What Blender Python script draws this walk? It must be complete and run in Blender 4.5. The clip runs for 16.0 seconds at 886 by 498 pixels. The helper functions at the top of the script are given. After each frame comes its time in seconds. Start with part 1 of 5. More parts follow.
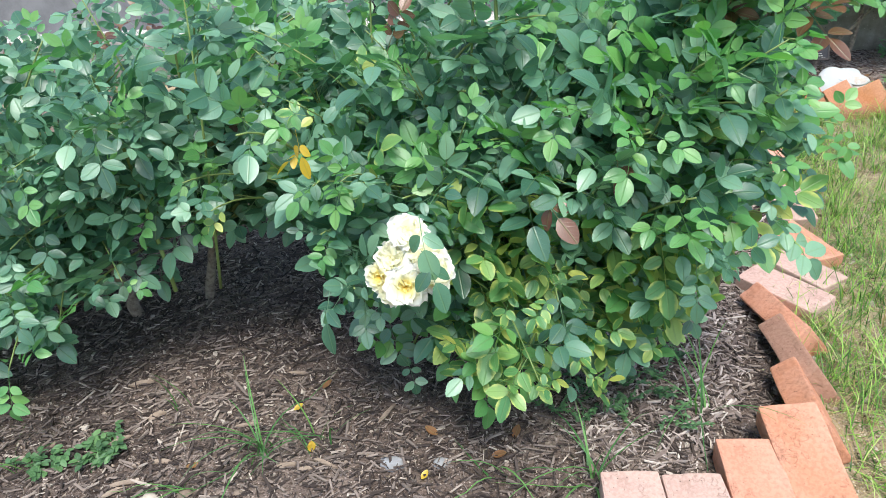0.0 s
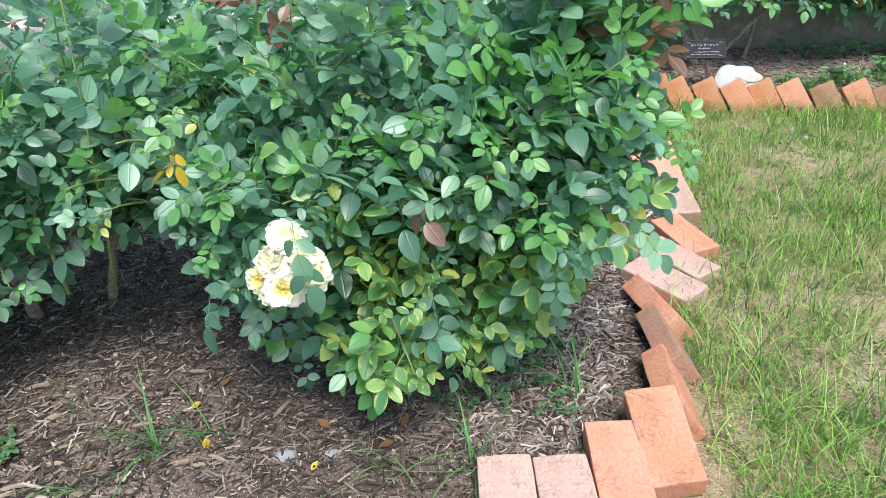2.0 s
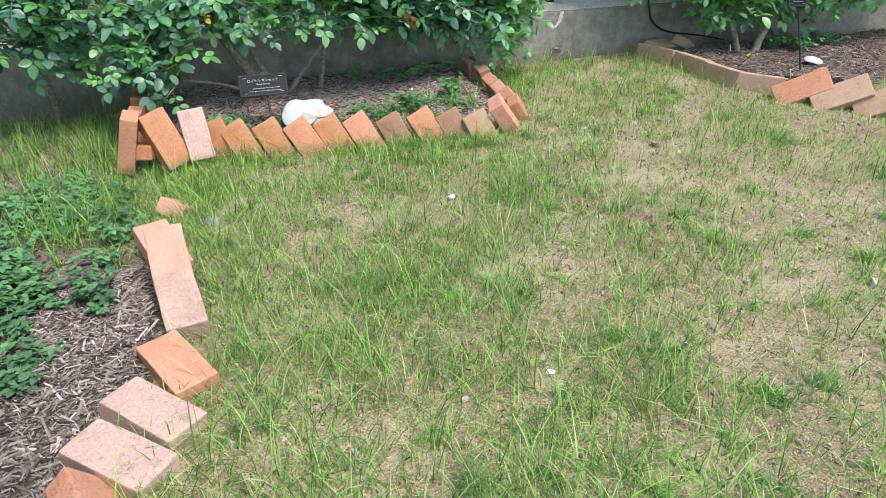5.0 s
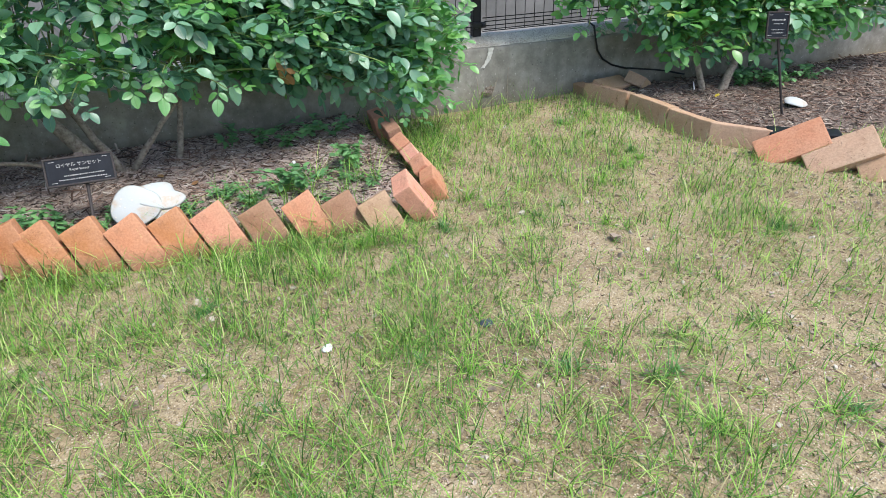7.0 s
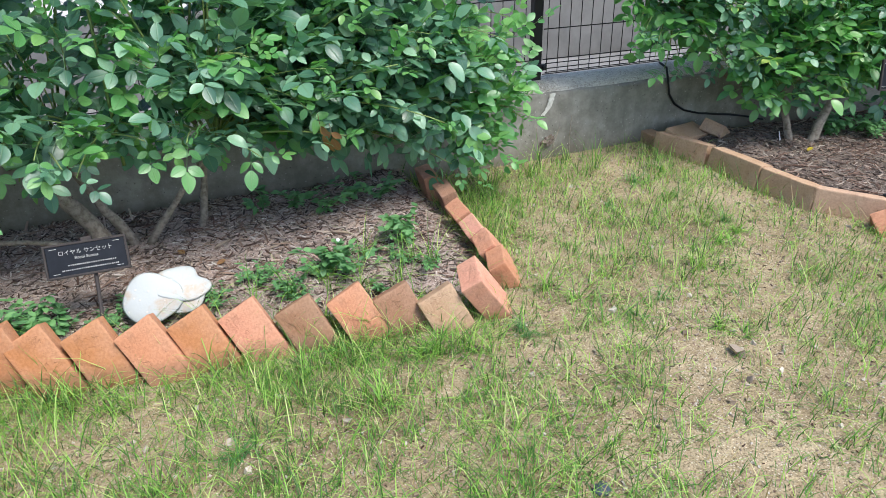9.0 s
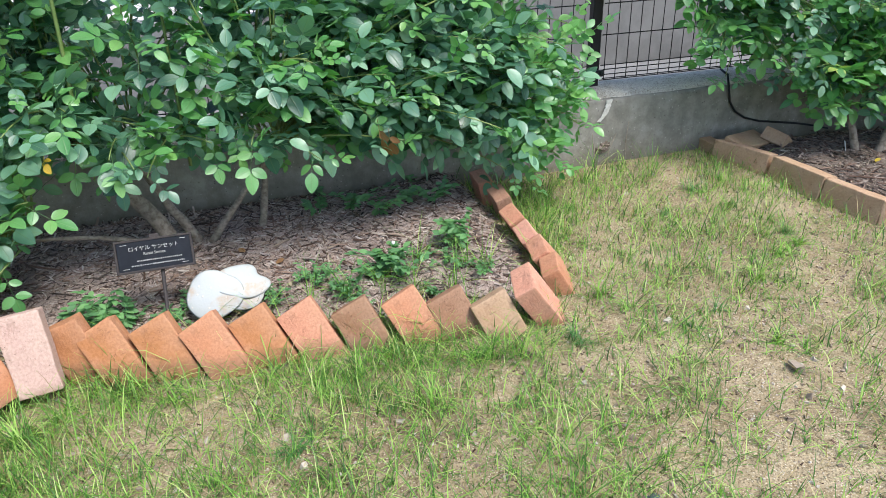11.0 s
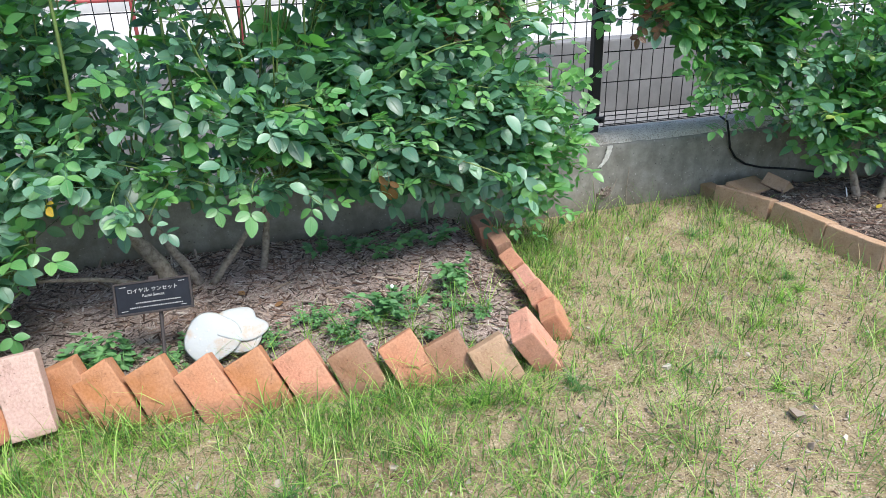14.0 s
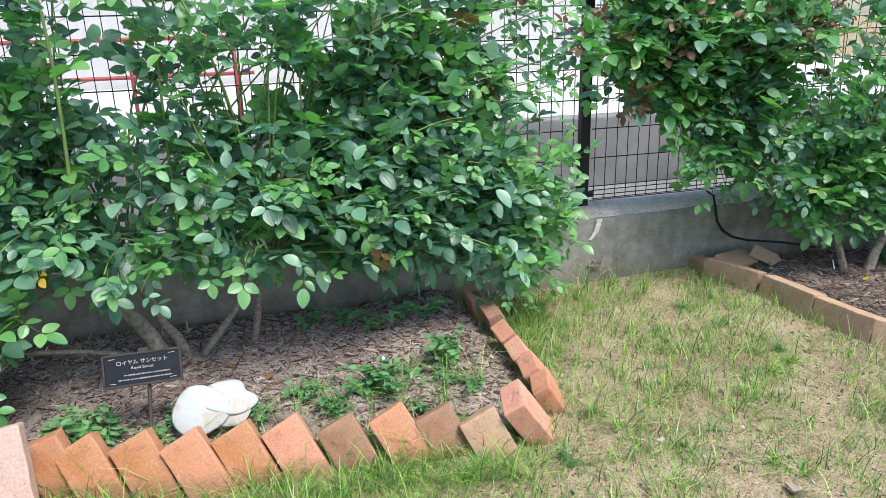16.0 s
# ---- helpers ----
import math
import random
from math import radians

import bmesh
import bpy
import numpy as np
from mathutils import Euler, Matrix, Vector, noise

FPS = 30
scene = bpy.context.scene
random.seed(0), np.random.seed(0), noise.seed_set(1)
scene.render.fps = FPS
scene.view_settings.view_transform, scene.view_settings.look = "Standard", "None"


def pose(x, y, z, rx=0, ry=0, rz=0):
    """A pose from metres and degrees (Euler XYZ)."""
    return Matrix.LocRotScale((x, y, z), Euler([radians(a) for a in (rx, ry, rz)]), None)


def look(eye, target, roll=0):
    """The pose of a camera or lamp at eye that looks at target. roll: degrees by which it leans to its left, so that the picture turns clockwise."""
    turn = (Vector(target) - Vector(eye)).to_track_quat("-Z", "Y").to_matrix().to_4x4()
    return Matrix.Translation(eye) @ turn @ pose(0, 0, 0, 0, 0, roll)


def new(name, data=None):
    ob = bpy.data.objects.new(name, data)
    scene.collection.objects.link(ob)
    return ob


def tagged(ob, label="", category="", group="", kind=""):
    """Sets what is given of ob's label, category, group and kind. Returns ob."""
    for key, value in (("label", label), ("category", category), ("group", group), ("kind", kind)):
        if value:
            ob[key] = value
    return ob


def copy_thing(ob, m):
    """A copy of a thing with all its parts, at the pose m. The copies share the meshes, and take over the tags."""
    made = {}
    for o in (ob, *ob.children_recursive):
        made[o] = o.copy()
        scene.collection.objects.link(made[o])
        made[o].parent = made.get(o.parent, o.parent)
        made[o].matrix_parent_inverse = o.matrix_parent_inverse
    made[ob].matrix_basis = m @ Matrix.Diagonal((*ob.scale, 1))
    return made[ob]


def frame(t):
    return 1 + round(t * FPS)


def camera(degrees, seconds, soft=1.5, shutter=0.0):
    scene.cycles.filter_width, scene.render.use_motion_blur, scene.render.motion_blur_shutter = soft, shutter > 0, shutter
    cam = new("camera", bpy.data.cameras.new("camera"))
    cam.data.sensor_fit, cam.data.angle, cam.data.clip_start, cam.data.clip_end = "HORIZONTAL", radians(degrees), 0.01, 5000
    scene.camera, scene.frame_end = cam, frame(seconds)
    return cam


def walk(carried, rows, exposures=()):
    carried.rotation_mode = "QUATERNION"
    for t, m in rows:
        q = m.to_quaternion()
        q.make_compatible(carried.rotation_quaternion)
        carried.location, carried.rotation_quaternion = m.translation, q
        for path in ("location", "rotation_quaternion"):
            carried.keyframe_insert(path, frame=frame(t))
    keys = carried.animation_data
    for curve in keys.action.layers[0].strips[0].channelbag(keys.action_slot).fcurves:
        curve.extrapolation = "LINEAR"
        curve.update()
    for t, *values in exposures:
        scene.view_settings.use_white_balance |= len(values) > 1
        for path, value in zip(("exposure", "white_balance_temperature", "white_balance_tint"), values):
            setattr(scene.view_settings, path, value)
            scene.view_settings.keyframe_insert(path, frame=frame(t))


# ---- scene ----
EXPOSURE, SKY, SUN, GRASS_COUNT = 1.16, 0.125, 2.1, 240000
cam = camera(64.7, 16.0, soft=0.5)
PATH = [
    (0, (1.17, 0.561, 0.977), (0.874, 2.321, 0.075), -5.3),
    (0.5, (1.206, 0.56, 0.987), (0.944, 2.316, 0.067), -4.5),
    (1, (1.225, 0.548, 0.995), (1.0, 2.303, 0.062), -4.0),
    (1.5, (1.234, 0.535, 1.003), (1.048, 2.291, 0.063), -3.8),
    (2, (1.285, 0.524, 1.02), (1.156, 2.283, 0.075), -3.7),
    (2.5, (1.347, 0.488, 1.03), (1.307, 2.25, 0.083), -3.8),
    (3, (1.417, 0.497, 1.028), (1.513, 2.25, 0.07), -3.4),
    (3.5, (1.542, 0.658, 1.027), (1.8, 2.388, 0.057), -3.0),
    (4, (1.648, 0.827, 1.052), (2.088, 2.518, 0.08), -1.9),
    (4.5, (1.816, 0.908, 1.047), (2.385, 2.558, 0.07), -1.4),
    (5, (1.95, 0.999, 1.012), (2.61, 2.622, 0.047), -1.1),
    (5.2, (2.002, 1.066, 0.999), (2.689, 2.677, 0.032), -0.8),
    (7.3, (2.501, 1.814, 0.967), (3.292, 3.393, 0.028), -1.5),
    (7.5, (2.509, 1.886, 0.963), (3.305, 3.463, 0.025), -1.4),
    (8, (2.521, 2.095, 0.989), (3.317, 3.673, 0.055), -1.3),
    (8.5, (2.519, 2.179, 1.009), (3.306, 3.766, 0.079), -1.3),
    (9, (2.512, 2.195, 1.032), (3.277, 3.795, 0.108), -1.4),
    (9.5, (2.505, 2.188, 1.046), (3.24, 3.804, 0.126), -1.5),
    (10, (2.49, 2.196, 1.044), (3.191, 3.828, 0.125), -1.6),
    (10.2, (2.487, 2.198, 1.051), (3.172, 3.836, 0.129), -1.7),
    (12.5, (2.505, 2.176, 1.047), (3.126, 3.86, 0.165), -2.0),
    (13, (2.512, 2.177, 1.05), (3.137, 3.871, 0.19), -2.0),
    (13.5, (2.519, 2.174, 1.054), (3.151, 3.878, 0.219), -1.9),
    (14, (2.517, 2.178, 1.051), (3.159, 3.893, 0.247), -1.9),
    (14.5, (2.519, 2.173, 1.052), (3.17, 3.9, 0.281), -1.8),
    (15, (2.521, 2.17, 1.053), (3.184, 3.912, 0.329), -1.7),
    (15.5, (2.52, 2.167, 1.053), (3.196, 3.926, 0.384), -1.6),
    (16, (2.517, 2.162, 1.054), (3.208, 3.937, 0.443), -1.6),
]
walk(cam, [(t, look(eye, target, roll)) for t, eye, target, roll in PATH], [(0, EXPOSURE + 0.04), (2.5, EXPOSURE + 0.02), (5, EXPOSURE), (9, EXPOSURE), (13, EXPOSURE + 0.04), (16, EXPOSURE + 0.04)])

# ---- light ----
world = bpy.data.worlds.new("world")
scene.world = world
world.use_nodes = True
wn = world.node_tree
sky = wn.nodes.new("ShaderNodeTexSky")
sky.sky_type, sky.sun_disc = 'NISHITA', False
sky.sun_elevation, sky.sun_rotation = radians(61), radians(157)
sky.air_density, sky.dust_density, sky.ozone_density = 1.0, 1.5, 1.0
wn.nodes["Background"].inputs["Strength"].default_value = SKY
wn.links.new(sky.outputs[0], wn.nodes["Background"].inputs["Color"])
sun = new("sun", bpy.data.lights.new("sun", 'SUN'))
sun.data.energy, sun.data.angle, sun.data.color = SUN, radians(25), (1.0, 0.97, 0.92)
sun.matrix_world = look((0, 0, 10), (-1.4, 3.3, 3.5))


# ---- materials ----
class Nodes:
    """A small wrapper to write a node material in few lines."""

    def __init__(self, name):
        self.m = bpy.data.materials.new(name)
        self.m.use_nodes = True
        self.t = self.m.node_tree
        self.b = self.t.nodes["Principled BSDF"]

    def add(self, kind, values=None, operation="", data_type="", blend_type="", attribute_name=""):
        n = self.t.nodes.new("ShaderNode" + kind)
        if operation:
            n.operation = operation
        if data_type:
            n.data_type = data_type
        if blend_type:
            n.blend_type = blend_type
        if attribute_name:
            n.attribute_name = attribute_name
        for k, v in (values or {}).items():
            self.put(n.inputs[k], v)
        return n

    def put(self, socket, v):
        if isinstance(v, bpy.types.NodeSocket):
            self.t.links.new(v, socket)
        elif isinstance(v, tuple) and len(v) == 3 and socket.type == 'RGBA':
            socket.default_value = (*v, 1)
        else:
            socket.default_value = v

    def noise(self, scale, detail=4.0, rough=0.6, vector=None):
        n = self.add("TexNoise", {"Scale": scale, "Detail": detail, "Roughness": rough})
        self.put(n.inputs["Vector"], vector or self.where())
        return n.outputs["Fac"]

    def where(self):
        return self.add("TexCoord").outputs["Object"]

    def place(self):
        return self.add("NewGeometry").outputs["Position"]

    def ramp(self, fac, stops):
        n = self.add("ValToRGB", {"Fac": fac})
        e = n.color_ramp.elements
        while len(e) < len(stops):
            e.new(0.5)
        for el, (p, c) in zip(e, stops):
            el.position, el.color = p, (*c, 1) if isinstance(c, tuple) else (c, c, c, 1)
        return n.outputs["Color"]

    def mix(self, fac, a, b, blend='MIX'):
        n = self.add("Mix", data_type='RGBA', blend_type=blend)
        self.put(n.inputs[0], fac), self.put(n.inputs[6], a), self.put(n.inputs[7], b)
        return n.outputs[2]

    def math(self, op, a, b=0.0, c=0.0):
        n = self.add("Math", operation=op)
        self.put(n.inputs[0], a), self.put(n.inputs[1], b), self.put(n.inputs[2], c)
        return n.outputs[0]

    def bump(self, height, strength=0.4, distance=0.004):
        n = self.add("Bump", {"Height": height, "Strength": strength, "Distance": distance})
        self.put(self.b.inputs["Normal"], n.outputs[0])

    def chance(self):
        """A random number for each object, and for each loose piece of a joined mesh."""
        a = self.add("ObjectInfo").outputs["Random"]
        b = self.add("NewGeometry").outputs["Random Per Island"]
        return self.math('FRACT', self.math('ADD', a, self.math('MULTIPLY', b, 0.83)))

    def done(self, color, rough=0.8, spec=0.3, metal=0.0):
        for k, v in (("Base Color", color), ("Roughness", rough), ("Specular IOR Level", spec), ("Metallic", metal)):
            self.put(self.b.inputs[k], v)
        return self.m


def hsv(n, color, hue=0.5, sat=1.0, val=1.0):
    h = n.add("HueSaturation", {"Color": color})
    n.put(h.inputs["Hue"], hue), n.put(h.inputs["Saturation"], sat), n.put(h.inputs["Value"], val)
    return h.outputs["Color"]


def leaf_material(name, stops, through_light=0.28, rough=0.38, spots=None):
    n = Nodes(name)
    r = n.chance()
    col = n.ramp(r, stops)
    uv = n.add("Attribute", attribute_name="leaf_place").outputs["Vector"]
    sep = n.add("SeparateXYZ", {"Vector": uv})
    side = n.math('ABSOLUTE', sep.outputs["Y"])
    rib = n.ramp(side, [(0.0, 1.0), (0.10, 0.0)])
    wave = n.math('SINE', n.math('MULTIPLY', n.math('SUBTRACT', sep.outputs["X"], n.math('MULTIPLY', side, 0.28)), 44.0))
    vein = n.ramp(n.math('MULTIPLY_ADD', wave, 0.5, 0.5), [(0.86, 0.0), (1.0, 1.0)])
    grain = n.noise(60, 3)
    col = n.mix(n.math('MULTIPLY', grain, 0.35), col, n.mix(1.0, col, (0.45, 0.55, 0.5), 'MULTIPLY'))
    if spots:
        edge = n.ramp(n.math('ADD', n.math('MULTIPLY', side, 0.75), n.math('MULTIPLY', n.noise(45, 3), 0.6)), [(0.74, 0.0), (1.0, 1.0)])
        col = n.mix(edge, col, spots)
    col = n.mix(n.math('MULTIPLY', rib, 0.32), col, (0.20, 0.30, 0.12))
    col = n.mix(n.math('MULTIPLY', n.math('MULTIPLY', vein, grain), 0.10), col, (0.20, 0.30, 0.12))
    n.bump(n.math('ADD', n.math('MULTIPLY', vein, -0.2), n.math('ADD', n.math('MULTIPLY', rib, -1.0), n.math('MULTIPLY', grain, 0.4))), 0.5, 0.0012)
    n.done(col, rough, 0.8)
    tr = n.add("BsdfTranslucent", {"Color": n.mix(1.0, col, (1.05, 1.5, 0.62), 'MULTIPLY')})
    mx = n.add("MixShader", {0: through_light, 1: n.b.outputs[0], 2: tr.outputs[0]})
    n.t.links.new(mx.outputs[0], n.t.nodes["Material Output"].inputs["Surface"])
    return n.m


def brick_material(name, base, speck, edge):
    n = Nodes(name)
    r = n.add("ObjectInfo").outputs["Random"]
    big, fine, pit = n.noise(9, 4), n.noise(140, 4), n.add("TexVoronoi", {"Vector": n.where(), "Scale": 150.0}).outputs["Distance"]
    col = hsv(n, base, n.math('MULTIPLY_ADD', r, 0.012, 0.495), n.math('MULTIPLY_ADD', r, 0.16, 0.94), n.math('MULTIPLY_ADD', r, -0.26, 1.10))
    col = n.mix(n.ramp(big, [(0.40, 0.0), (0.70, 0.6)]), col, edge)
    col = n.mix(n.math('MULTIPLY', n.ramp(n.noise(28, 5, 0.7), [(0.54, 0.0), (0.74, 1.0)]), 0.38), col, (0.20, 0.10, 0.062))
    col = n.mix(n.math('MULTIPLY', n.ramp(fine, [(0.42, 1.0), (0.56, 0.0)]), 0.26), col, n.mix(1.0, col, (0.55, 0.50, 0.48), 'MULTIPLY'))
    own = n.add("VectorMath", {0: n.where(), 1: n.add("CombineXYZ", {0: n.math('MULTIPLY', r, 13.0), 1: n.math('MULTIPLY', r, 7.0)}).outputs[0]}, operation='ADD').outputs[0]
    swirl = n.noise(19, 4, 0.6, own)
    crease = n.ramp(n.math('ABSOLUTE', n.math('SUBTRACT', swirl, 0.60)), [(0.0, 1.0), (0.010, 0.0)])
    col = n.mix(n.math('MULTIPLY', crease, 0.25), col, (0.20, 0.09, 0.06))
    holes = n.ramp(pit, [(0.10, 1.0), (0.20, 0.0)])
    few = n.ramp(n.noise(55, 2), [(0.50, 0.0), (0.58, 1.0)])
    col = n.mix(n.math('MULTIPLY', n.math('MULTIPLY', holes, few), speck), col, (0.06, 0.035, 0.03))
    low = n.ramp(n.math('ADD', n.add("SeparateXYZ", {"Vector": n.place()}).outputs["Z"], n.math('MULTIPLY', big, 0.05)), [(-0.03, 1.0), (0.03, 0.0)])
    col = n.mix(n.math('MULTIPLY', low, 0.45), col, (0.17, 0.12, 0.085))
    n.bump(n.math('SUBTRACT', n.math('SUBTRACT', n.math('ADD', fine, n.math('MULTIPLY', big, 0.6)), crease), n.math('MULTIPLY', n.math('MULTIPLY', holes, few), 1.5)), 0.55, 0.003)
    return n.done(col, 0.9, 0.2)


def chip_material(name, stops):
    n = Nodes(name)
    col = n.ramp(n.chance(), stops)
    col = n.mix(n.math('MULTIPLY', n.noise(170, 3), 0.4), col, (0.03, 0.022, 0.018))
    n.bump(n.noise(300, 2), 0.5, 0.001)
    return n.done(col, 0.9, 0.15)


def soil_material(name, low, mid, high, grit):
    n = Nodes(name)
    p = n.place()
    a, b, c = n.noise(2.6, 6, 0.65, p), n.noise(26, 6, 0.7, p), n.noise(170, 4, 0.7, p)
    col = n.ramp(n.math('ADD', n.math('MULTIPLY', a, 0.55), n.math('MULTIPLY', b, 0.45)), [(0.36, low), (0.5, mid), (0.64, high)])
    col = n.mix(n.ramp(c, [(0.36, 0.85), (0.50, 0.0)]), col, n.mix(1.0, col, (0.32, 0.29, 0.25), 'MULTIPLY'))
    g = n.add("TexVoronoi", {"Vector": p, "Scale": 210.0})
    keep = n.ramp(n.add("SeparateColor", {"Color": g.outputs["Color"]}).outputs[0], [(0.72, 0.0), (0.76, 1.0)])
    col = n.mix(n.math('MULTIPLY', keep, n.ramp(g.outputs["Distance"], [(0.28, 0.75), (0.45, 0.0)])), col, grit)
    n.bump(n.math('ADD', n.math('ADD', b, n.math('MULTIPLY', c, 0.7)), n.math('MULTIPLY', g.outputs["Distance"], -0.5)), 0.8, 0.008)
    return n.done(col, 0.95, 0.12)


LEAF = leaf_material("leaf_green", [(0.0, (0.040, 0.122, 0.078)), (0.35, (0.086, 0.215, 0.142)), (0.7, (0.162, 0.335, 0.225)), (1.0, (0.27, 0.470, 0.310))], 0.30)
LEAF_FRESH = leaf_material("leaf_fresh", [(0.0, (0.10, 0.30, 0.10)), (0.6, (0.15, 0.38, 0.12)), (1.0, (0.22, 0.45, 0.13))], 0.34)
LEAF_YELLOW = leaf_material("leaf_yellowing", [(0.0, (0.075, 0.235, 0.085)), (0.55, (0.13, 0.32, 0.095)), (0.85, (0.25, 0.42, 0.11)), (1.0, (0.50, 0.52, 0.12))], 0.28, 0.46, (0.46, 0.52, 0.14))
LEAF_RED = leaf_material("leaf_young_red", [(0.0, (0.10, 0.035, 0.03)), (0.6, (0.17, 0.07, 0.04)), (1.0, (0.26, 0.13, 0.06))], 0.25)
LEAF_DEAD = leaf_material("leaf_dead", [(0.0, (0.22, 0.09, 0.03)), (1.0, (0.34, 0.17, 0.06))], 0.2, 0.7)
LEAF_GOLD = leaf_material("leaf_gold", [(0.0, (0.62, 0.38, 0.03)), (1.0, (0.75, 0.55, 0.06))], 0.3)
WEED_DARK = leaf_material("weed_dark", [(0.0, (0.05, 0.13, 0.05)), (0.6, (0.085, 0.20, 0.075)), (1.0, (0.13, 0.27, 0.095))], 0.2, 0.55)
WEED = leaf_material("weed_leaf", [(0.0, (0.08, 0.21, 0.08)), (0.6, (0.13, 0.31, 0.11)), (1.0, (0.19, 0.40, 0.14))], 0.25, 0.55)


def grass_material(name, stops):
    n = Nodes(name)
    col = n.ramp(n.chance(), stops)
    col = n.mix(n.math('MULTIPLY', n.noise(35, 3), 0.3), col, n.mix(1.0, col, (0.5, 0.55, 0.35), 'MULTIPLY'))
    n.done(col, 0.5, 0.35)
    tr = n.add("BsdfTranslucent", {"Color": n.mix(1.0, col, (1.3, 1.5, 0.5), 'MULTIPLY')})
    mx = n.add("MixShader", {0: 0.3, 1: n.b.outputs[0], 2: tr.outputs[0]})
    n.t.links.new(mx.outputs[0], n.t.nodes["Material Output"].inputs["Surface"])
    return n.m


GRASS = grass_material("lawn_grass", [(0.0, (0.034, 0.100, 0.024)), (0.35, (0.108, 0.258, 0.045)), (0.7, (0.24, 0.465, 0.085)), (0.9, (0.38, 0.575, 0.145)), (1.0, (0.58, 0.65, 0.30))])
STRAW = grass_material("dry_grass", [(0.0, (0.26, 0.19, 0.09)), (0.6, (0.40, 0.31, 0.17)), (1.0, (0.52, 0.44, 0.28))])
SEDGE = grass_material("tuft_grass", [(0.0, (0.06, 0.17, 0.06)), (0.6, (0.11, 0.27, 0.09)), (1.0, (0.18, 0.36, 0.11))])
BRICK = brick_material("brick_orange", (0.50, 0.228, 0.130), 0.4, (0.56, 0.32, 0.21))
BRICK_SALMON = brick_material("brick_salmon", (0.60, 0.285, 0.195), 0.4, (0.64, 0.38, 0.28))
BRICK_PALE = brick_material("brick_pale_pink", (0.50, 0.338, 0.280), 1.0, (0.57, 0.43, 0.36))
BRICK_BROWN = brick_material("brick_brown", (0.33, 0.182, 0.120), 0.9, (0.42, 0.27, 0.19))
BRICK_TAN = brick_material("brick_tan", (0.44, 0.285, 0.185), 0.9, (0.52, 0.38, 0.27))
MULCH = chip_material("bark_mulch", [(0.0, (0.038, 0.030, 0.027)), (0.4, (0.098, 0.079, 0.070)), (0.7, (0.205, 0.170, 0.149)), (0.94, (0.33, 0.27, 0.23)), (1.0, (0.66, 0.58, 0.49))])
MULCH_GREY = chip_material("weathered_mulch", [(0.0, (0.050, 0.039, 0.034)), (0.35, (0.17, 0.132, 0.115)), (0.7, (0.35, 0.288, 0.255)), (0.92, (0.54, 0.465, 0.42)), (1.0, (0.72, 0.65, 0.58))])
MULCH_RED = chip_material("reddish_bark", [(0.0, (0.06, 0.036, 0.028)), (0.4, (0.17, 0.105, 0.080)), (0.8, (0.33, 0.23, 0.18)), (1.0, (0.58, 0.48, 0.40))])
PEBBLE = chip_material("grit", [(0.0, (0.22, 0.17, 0.13)), (0.5, (0.42, 0.34, 0.27)), (1.0, (0.62, 0.56, 0.48))])
SAND = soil_material("sandy_soil", (0.20, 0.152, 0.094), (0.36, 0.284, 0.178), (0.49, 0.402, 0.266), (0.64, 0.57, 0.45))
EARTH = soil_material("bare_earth", (0.12, 0.088, 0.066), (0.24, 0.185, 0.142), (0.36, 0.285, 0.222), (0.50, 0.43, 0.37))
PALE_SOIL = soil_material("gravelly_bed_soil", (0.18, 0.134, 0.112), (0.35, 0.272, 0.236), (0.48, 0.395, 0.350), (0.62, 0.55, 0.50))
DRY_SOIL = soil_material("dry_bed_soil", (0.10, 0.077, 0.063), (0.20, 0.157, 0.131), (0.33, 0.270, 0.232), (0.52, 0.45, 0.40))
SOIL = soil_material("bed_soil", (0.070, 0.054, 0.046), (0.165, 0.128, 0.108), (0.30, 0.243, 0.209), (0.48, 0.41, 0.36))


def concrete_material():
    n = Nodes("weathered_concrete")
    p = n.place()
    a, b, c = n.noise(1.6, 6, 0.6, p), n.noise(14, 6, 0.7, p), n.noise(120, 3, 0.6, p)
    col = n.ramp(n.math('ADD', n.math('MULTIPLY', a, 0.5), n.math('MULTIPLY', b, 0.5)), [(0.38, (0.185, 0.176, 0.156)), (0.5, (0.285, 0.273, 0.246)), (0.62, (0.40, 0.386, 0.350))])
    streak = n.add("Mapping", {"Vector": p, "Scale": (16.0, 16.0, 1.1)}).outputs[0]
    col = n.mix(n.ramp(n.noise(1.0, 5, 0.6, streak), [(0.50, 0.0), (0.74, 0.42)]), col, (0.13, 0.122, 0.110))
    z = n.add("SeparateXYZ", {"Vector": p}).outputs["Z"]
    col = n.mix(n.ramp(n.math('ADD', z, n.math('MULTIPLY', b, 0.12)), [(0.07, 0.65), (0.19, 0.0)]), col, (0.17, 0.145, 0.108))
    v = n.add("TexVoronoi", {"Vector": p, "Scale": 115.0})
    pick = n.add("SeparateColor", {"Color": v.outputs["Color"]}).outputs[0]
    spot = n.ramp(v.outputs["Distance"], [(0.16, 1.0), (0.30, 0.0)])
    pale = n.math('MULTIPLY', spot, n.ramp(pick, [(0.90, 0.0), (0.92, 1.0)]))
    dark = n.math('MULTIPLY', spot, n.ramp(pick, [(0.05, 1.0), (0.07, 0.0)]))
    col = n.mix(n.math('MULTIPLY', pale, 0.8), col, (0.55, 0.53, 0.49))
    col = n.mix(n.math('MULTIPLY', dark, 0.8), col, (0.05, 0.048, 0.042))
    n.bump(n.math('ADD', n.math('ADD', b, n.math('MULTIPLY', c, 0.5)), n.math('MULTIPLY', dark, -1.5)), 0.5, 0.004)
    return n.done(col, 0.92, 0.2)


CONCRETE = concrete_material()


